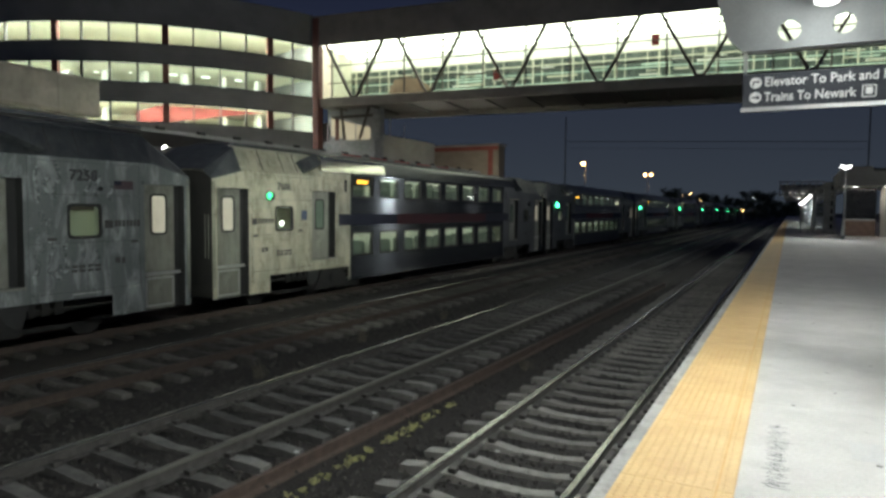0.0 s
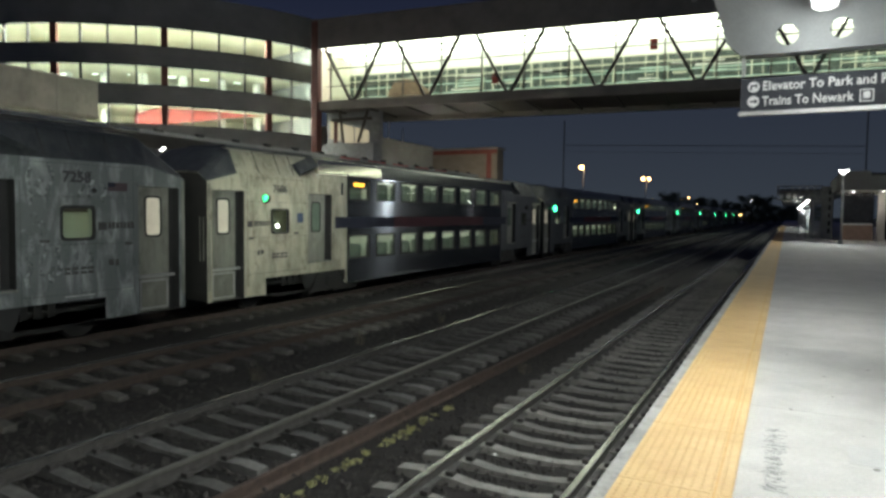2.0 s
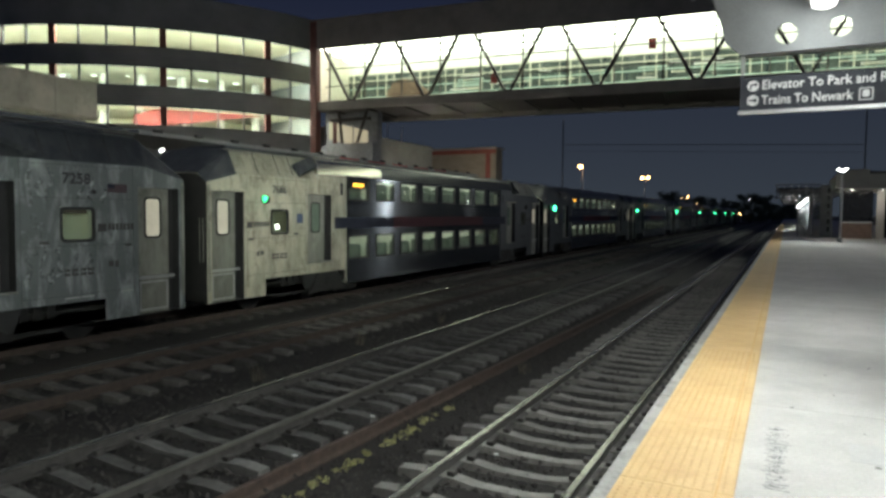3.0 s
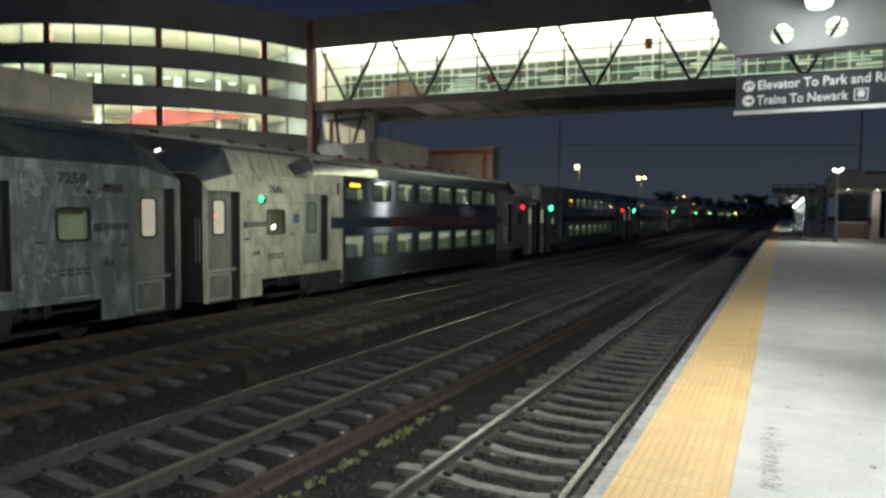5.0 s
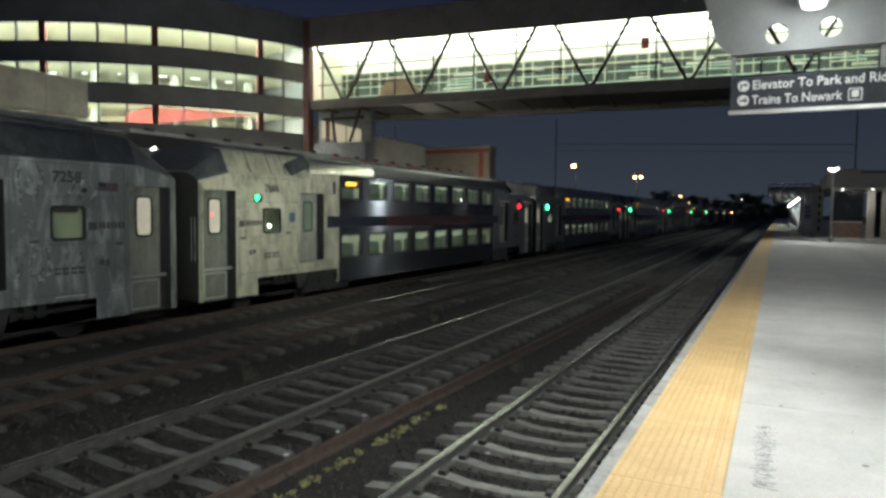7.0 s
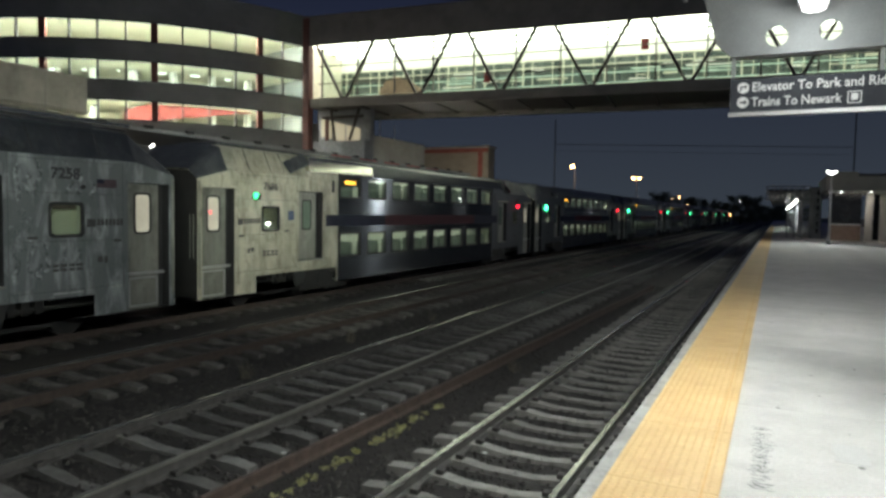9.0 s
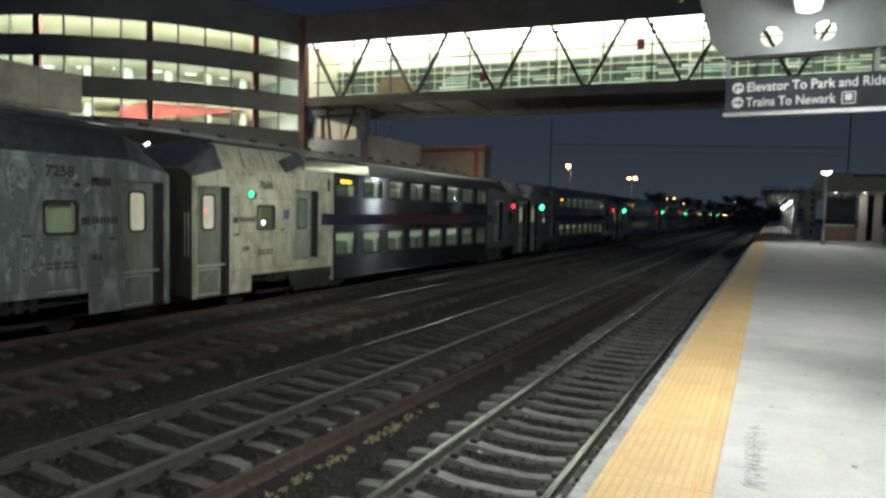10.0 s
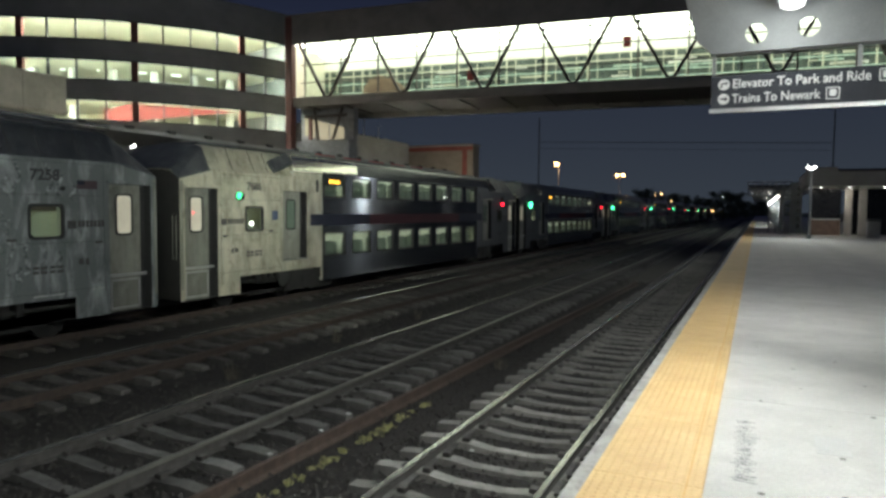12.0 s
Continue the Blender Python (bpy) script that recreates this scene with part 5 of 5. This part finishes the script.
for u, depth, z, heads, lens in ((0.2083, 112, 10.9, 1, 0.38), (0.3015, 145, 10.9, 2, 0.36), (0.357, 300, 10.4, 1, 0.42), (0.367, 320, 11.5, 1, 0.42), (0.369, 290, 8.8, 1, 0.38), (0.381, 310, 8.4, 1, 0.42), (0.313, 200, 7.6, 1, 0.28), (0.395, 340, 6.6, 1, 0.22), (0.446, 255, 3.6, 1, 0.26)):
    x, y = along_bearing(u, depth)
    mast_lamp(x, y, z, heads, "parking-lot lamps", lens)
    if depth < 200:
        globe_light(x, y - 1.2, z - 1.3, 220, SODIUM)

x, y = along_bearing(0.459, 300)
wt = thing("street_lamp", "tall lamp post glowing white beyond the tracks", "lamp", at=(x, y, -0.6))
part("pole", tube(B(), (0, 0, 0), (0, 0, 10.0), 0.11, 8, 0.07), alu_m, wt)
part("lens", tube(B(), (0, 0, 10.0), (0, 0, 10.45), 0.3, 12, 0.2), white_lamp_m, wt)

# ---------------- platform things ----------------
pl = thing("platform_lamp", "slim platform lamp post with a white two-sided head", "lamp", at=(2.87, 46.0, 1.22))
part("pole", tube(B(), (0, 0, 0), (0, 0, 4.15), 0.07, 10, 0.055), alu_m, pl)
part("base", tube(B(), (0, 0, 0), (0, 0, 0.25), 0.14, 10, 0.11), canopy_m, pl)
for s in (-1, 1):
    part("lamp_head", prism(B(), [(s * 0.02, 4.14), (s * 0.27, 4.32), (s * 0.22, 4.39), (s * 0.02, 4.28)], "y", -0.12, 0.12), head_lamp_m, pl)
area_lamp(2.87, 45.8, 5.2, 0.4, 0.3, 290, COOL, (-5.0, 34.0, 1.2))

sh = thing("platform_shelter", "flat-roofed platform shelter with pale fascia and dark glazing", "shelter", kind="structure")
part("roof", box(B(), 3.3, 12.0, 52.0, 60.0, 5.25, 5.75), dark_frame_m, sh)
part("fascia", box(B(), 2.9, 12.0, 51.5, 52.0, 4.62, 5.55), shelter_m, sh)
part("side_fascia", box(B(), 2.9, 3.3, 52.0, 60.0, 4.62, 5.55), shelter_m, sh)
part("upstand", box(B(), 2.9, 4.75, 51.45, 51.5, 4.62, 5.85), shelter_m, sh)
part("ceiling", box(B(), 3.3, 12.0, 52.0, 60.0, 4.55, 4.62), white_m, sh)
part("glazing", box(B(), 3.4, 5.25, 54.0, 54.1, 2.35, 4.55), dark_glass_m, sh)
part("dado", box(B(), 3.4, 5.25, 53.95, 54.1, 1.22, 2.35), brown_m, sh)
part("rail", box(B(), 3.4, 5.25, 53.9, 53.95, 2.30, 2.38), alu_m, sh)
for x in (5.4, 6.25):
    part("column", bevelled(box(B(), x, x + 0.45, 53.2, 53.65, 1.22, 4.55), 0.02, 1), shelter_m, sh)
part("back_wall", box(B(), 5.8, 12, 57, 57.2, 1.22, 4.55), dark_glass_m, sh)
for x in (3.9, 5.6, 7.6):
    part("downlight", tube(B(), (x, 52.6, 4.53), (x, 52.6, 4.549), 0.08, 12), white_lamp_m, sh)
area_lamp(4.6, 52.5, 4.5, 2.2, 0.3, 45, WARM)
bn = thing("litter_bin", "dark square litter bin on the platform", "bin", at=(6.75, 50.5, 1.22))
part("body", bevelled(box(B(), -0.35, 0.35, -0.35, 0.35, 0, 1.05), 0.04), canopy_m, bn)
part("lid", bevelled(box(B(), -0.38, 0.38, -0.38, 0.38, 1.05, 1.2), 0.04), dark_frame_m, bn)

st = thing("platform_stair", "dark grey lattice stair enclosure on the platform", "stairs", kind="structure")
for x in (1.75, 2.95):
    bm = prism(B(), [(58.0, 1.22), (70, 1.22), (70, 1.5), (58, 5.2)], "x", x, x + 0.06)
    part("side", bm, stair_m, st)
part("front", box(B(), 2.30, 3.05, 57.9, 58.0, 1.22, 5.1), stair_m, st)
for k in range(6):
    part("opening", box(B(), 2.72, 2.88, 57.87, 57.9, 1.6 + 0.58 * k, 1.95 + 0.58 * k), dark_glass_m, st)
# lattice of posts, rails and diagonals over the stair's open part
for k in range(7):
    x = -0.75 + 0.5 * k
    z0 = 1.22 if x > 0.5 else 4.0
    part("lattice_post", box(B(), x, x + 0.07, 57.8, 57.87, z0 if k != 5 else 1.22, 5.15 - 0.04 * abs(k - 2)), stair_m, st)
    if k < 6:
        part("lattice_brace", tube(B(), (x, 57.84, 4.15 if k % 2 else 5.05), (x + 0.5, 57.84, 5.05 if k % 2 else 4.15), 0.03, 6), stair_m, st)
for z in (4.1, 4.55, 5.1):
    part("lattice_rail", box(B(), -0.8, 2.35, 57.79, 57.86, z, z + 0.08), stair_m, st)
for k in range(9):
    part("stair_tread", box(B(), 1.8, 2.9, 60.0 + 0.9 * k, 60.6 + 0.9 * k, 4.2 - 0.33 * k, 4.26 - 0.33 * k), stair_m, st)
fc = thing("far_canopy", "distant dark platform canopy with strip lights", "canopy", kind="structure")
part("roof", box(B(), -0.75, 5.0, 64, 150, 4.95, 5.15), dark_frame_m, fc)
part("soffit", box(B(), -0.7, 5.0, 64, 150, 4.90, 4.947), stair_m, fc)
for k in range(8):
    part("column", box(B(), 2.0, 2.3, 76 + 9 * k, 76.3 + 9 * k, 1.22, 4.90), stair_m, fc)
part("strip_lamp", tube(B(), (0.74, 57.6, 3.42), (1.40, 57.7, 4.06), 0.05, 10), white_lamp_m, fc, "slanting white fluorescent tube")
part("strip_lamp_rail", tube(B(), (0.62, 57.75, 3.36), (1.56, 57.85, 4.28), 0.04, 8), stair_m, fc)
for y in (84, 112):
    area_lamp(1.2, y, 4.82, 0.3, 3.0, 430, COOL, (-3.5, y + 2, 0))
    part("strip_lamp", box(B(), 1.13, 1.27, y - 0.15, y + 0.15, 4.87, 4.898), white_lamp_m, fc)

# ---------------- overhead line gantry ----------------
gy = 62.0
gantry = thing("catenary_gantry", "dark steel overhead line gantry spanning the tracks", "gantry", kind="structure")
for x in (-19.1, 5.35):
    part("mast", bevelled(box(B(), x - 0.05, x + 0.05, gy - 0.05, gy + 0.05, -0.6 if x < 0 else 1.22, 11.6), 0.02, 1), dark_frame_m, gantry)
part("cross_span", tube(B(), (-18.96, gy, 9.3), (5.21, gy, 8.4), 0.026, 8), dark_frame_m, gantry)
part("steady_span", tube(B(), (-18.96, gy, 8.7), (5.21, gy, 7.8), 0.012, 6), dark_frame_m, gantry)

# ---------------- trees ----------------


def tree(x, y, h, seed):
    r = random.Random(seed)
    t = thing("tree", "dark leafy tree against the night sky", "tree", "trees beyond the tracks", at=(x, y, -0.6))
    bm = tube(B(), (0, 0, 0), (0.1, 0, h * 0.55), h * 0.03, 8, h * 0.016)
    for k in range(6):
        a = k * 1.05 + r.random()
        tube(bm, (0, 0, h * (0.3 + 0.05 * k)), (math.cos(a) * h * 0.28, math.sin(a) * h * 0.28, h * (0.55 + 0.06 * k)), h * 0.012, 6, h * 0.004)
    part("trunk", bm, bark_m, t)
    vs, fs = [], []
    for k in range(60):
        a, rr, zz = r.uniform(0, 6.3), h * 0.52 * math.sqrt(r.random()), h * r.uniform(0.12, 0.95)
        rr *= 1.1 - 0.75 * abs(zz / h - 0.4)
        c = Vector((rr * math.cos(a), rr * math.sin(a), zz))
        for j in range(60):
            d = Vector((r.gauss(0, 1), r.gauss(0, 1), r.gauss(0, 0.8))) * h * 0.055
            p, u, w = c + d, Vector((r.gauss(0, 1), r.gauss(0, 1), r.gauss(0, 1))).normalized() * h * 0.022, Vector((r.gauss(0, 1), r.gauss(0, 1), r.gauss(0, 1))).normalized() * h * 0.022
            i = len(vs)
            vs.extend([p - u, p + w, p + u, p - w])
            fs.append((i, i + 1, i + 2, i + 3))
    me = bpy.data.meshes.new("crown")
    me.from_pydata(vs, [], fs)
    me.materials.append(leaf_m)
    ob = new("crown", me)
    ob.parent = t


for k in range(16):
    u = 0.29 + 0.017 * k
    depth = 260 + 30 * ((k * 7) % 5)
    x, y = along_bearing(u, depth)
    tree(x, y, 9.5 + 3.5 * ((k * 5) % 4) / 3, k)

# ---------------- what moves ----------------


def motions():
    # train rolls its last hand's width, stops; later made-up covers unveil the red lamps
    for c in CARS:
        p = Vector(c.location)
        rows = [(t, Matrix.Translation(p + Vector((0, d, 0)))) for t, d in ((0.0, 0.100), (0.25, 0.055), (0.5, 0.025), (0.75, 0.007), (1.0, 0.0), (12.0, 0.0))]
        walk(c, rows)
    for s in SWITCH_COVERS:
        p = Vector(s.location)
        up = p + Vector((0, 0, 0.27))
        walk(s, [(0.0, Matrix.Translation(p)), (3.8, Matrix.Translation(p)), (4.0, Matrix.Translation(up)), (12.0, Matrix.Translation(up))])
    low, high = Matrix.Translation((0, 2.87, 2.00)), Matrix.Translation((0, 2.87, 2.34))
    walk(lamp_cover, [(0.0, low), (10.2, low), (10.4, high), (11.4, high), (11.8, low), (12.0, low)])


motions()
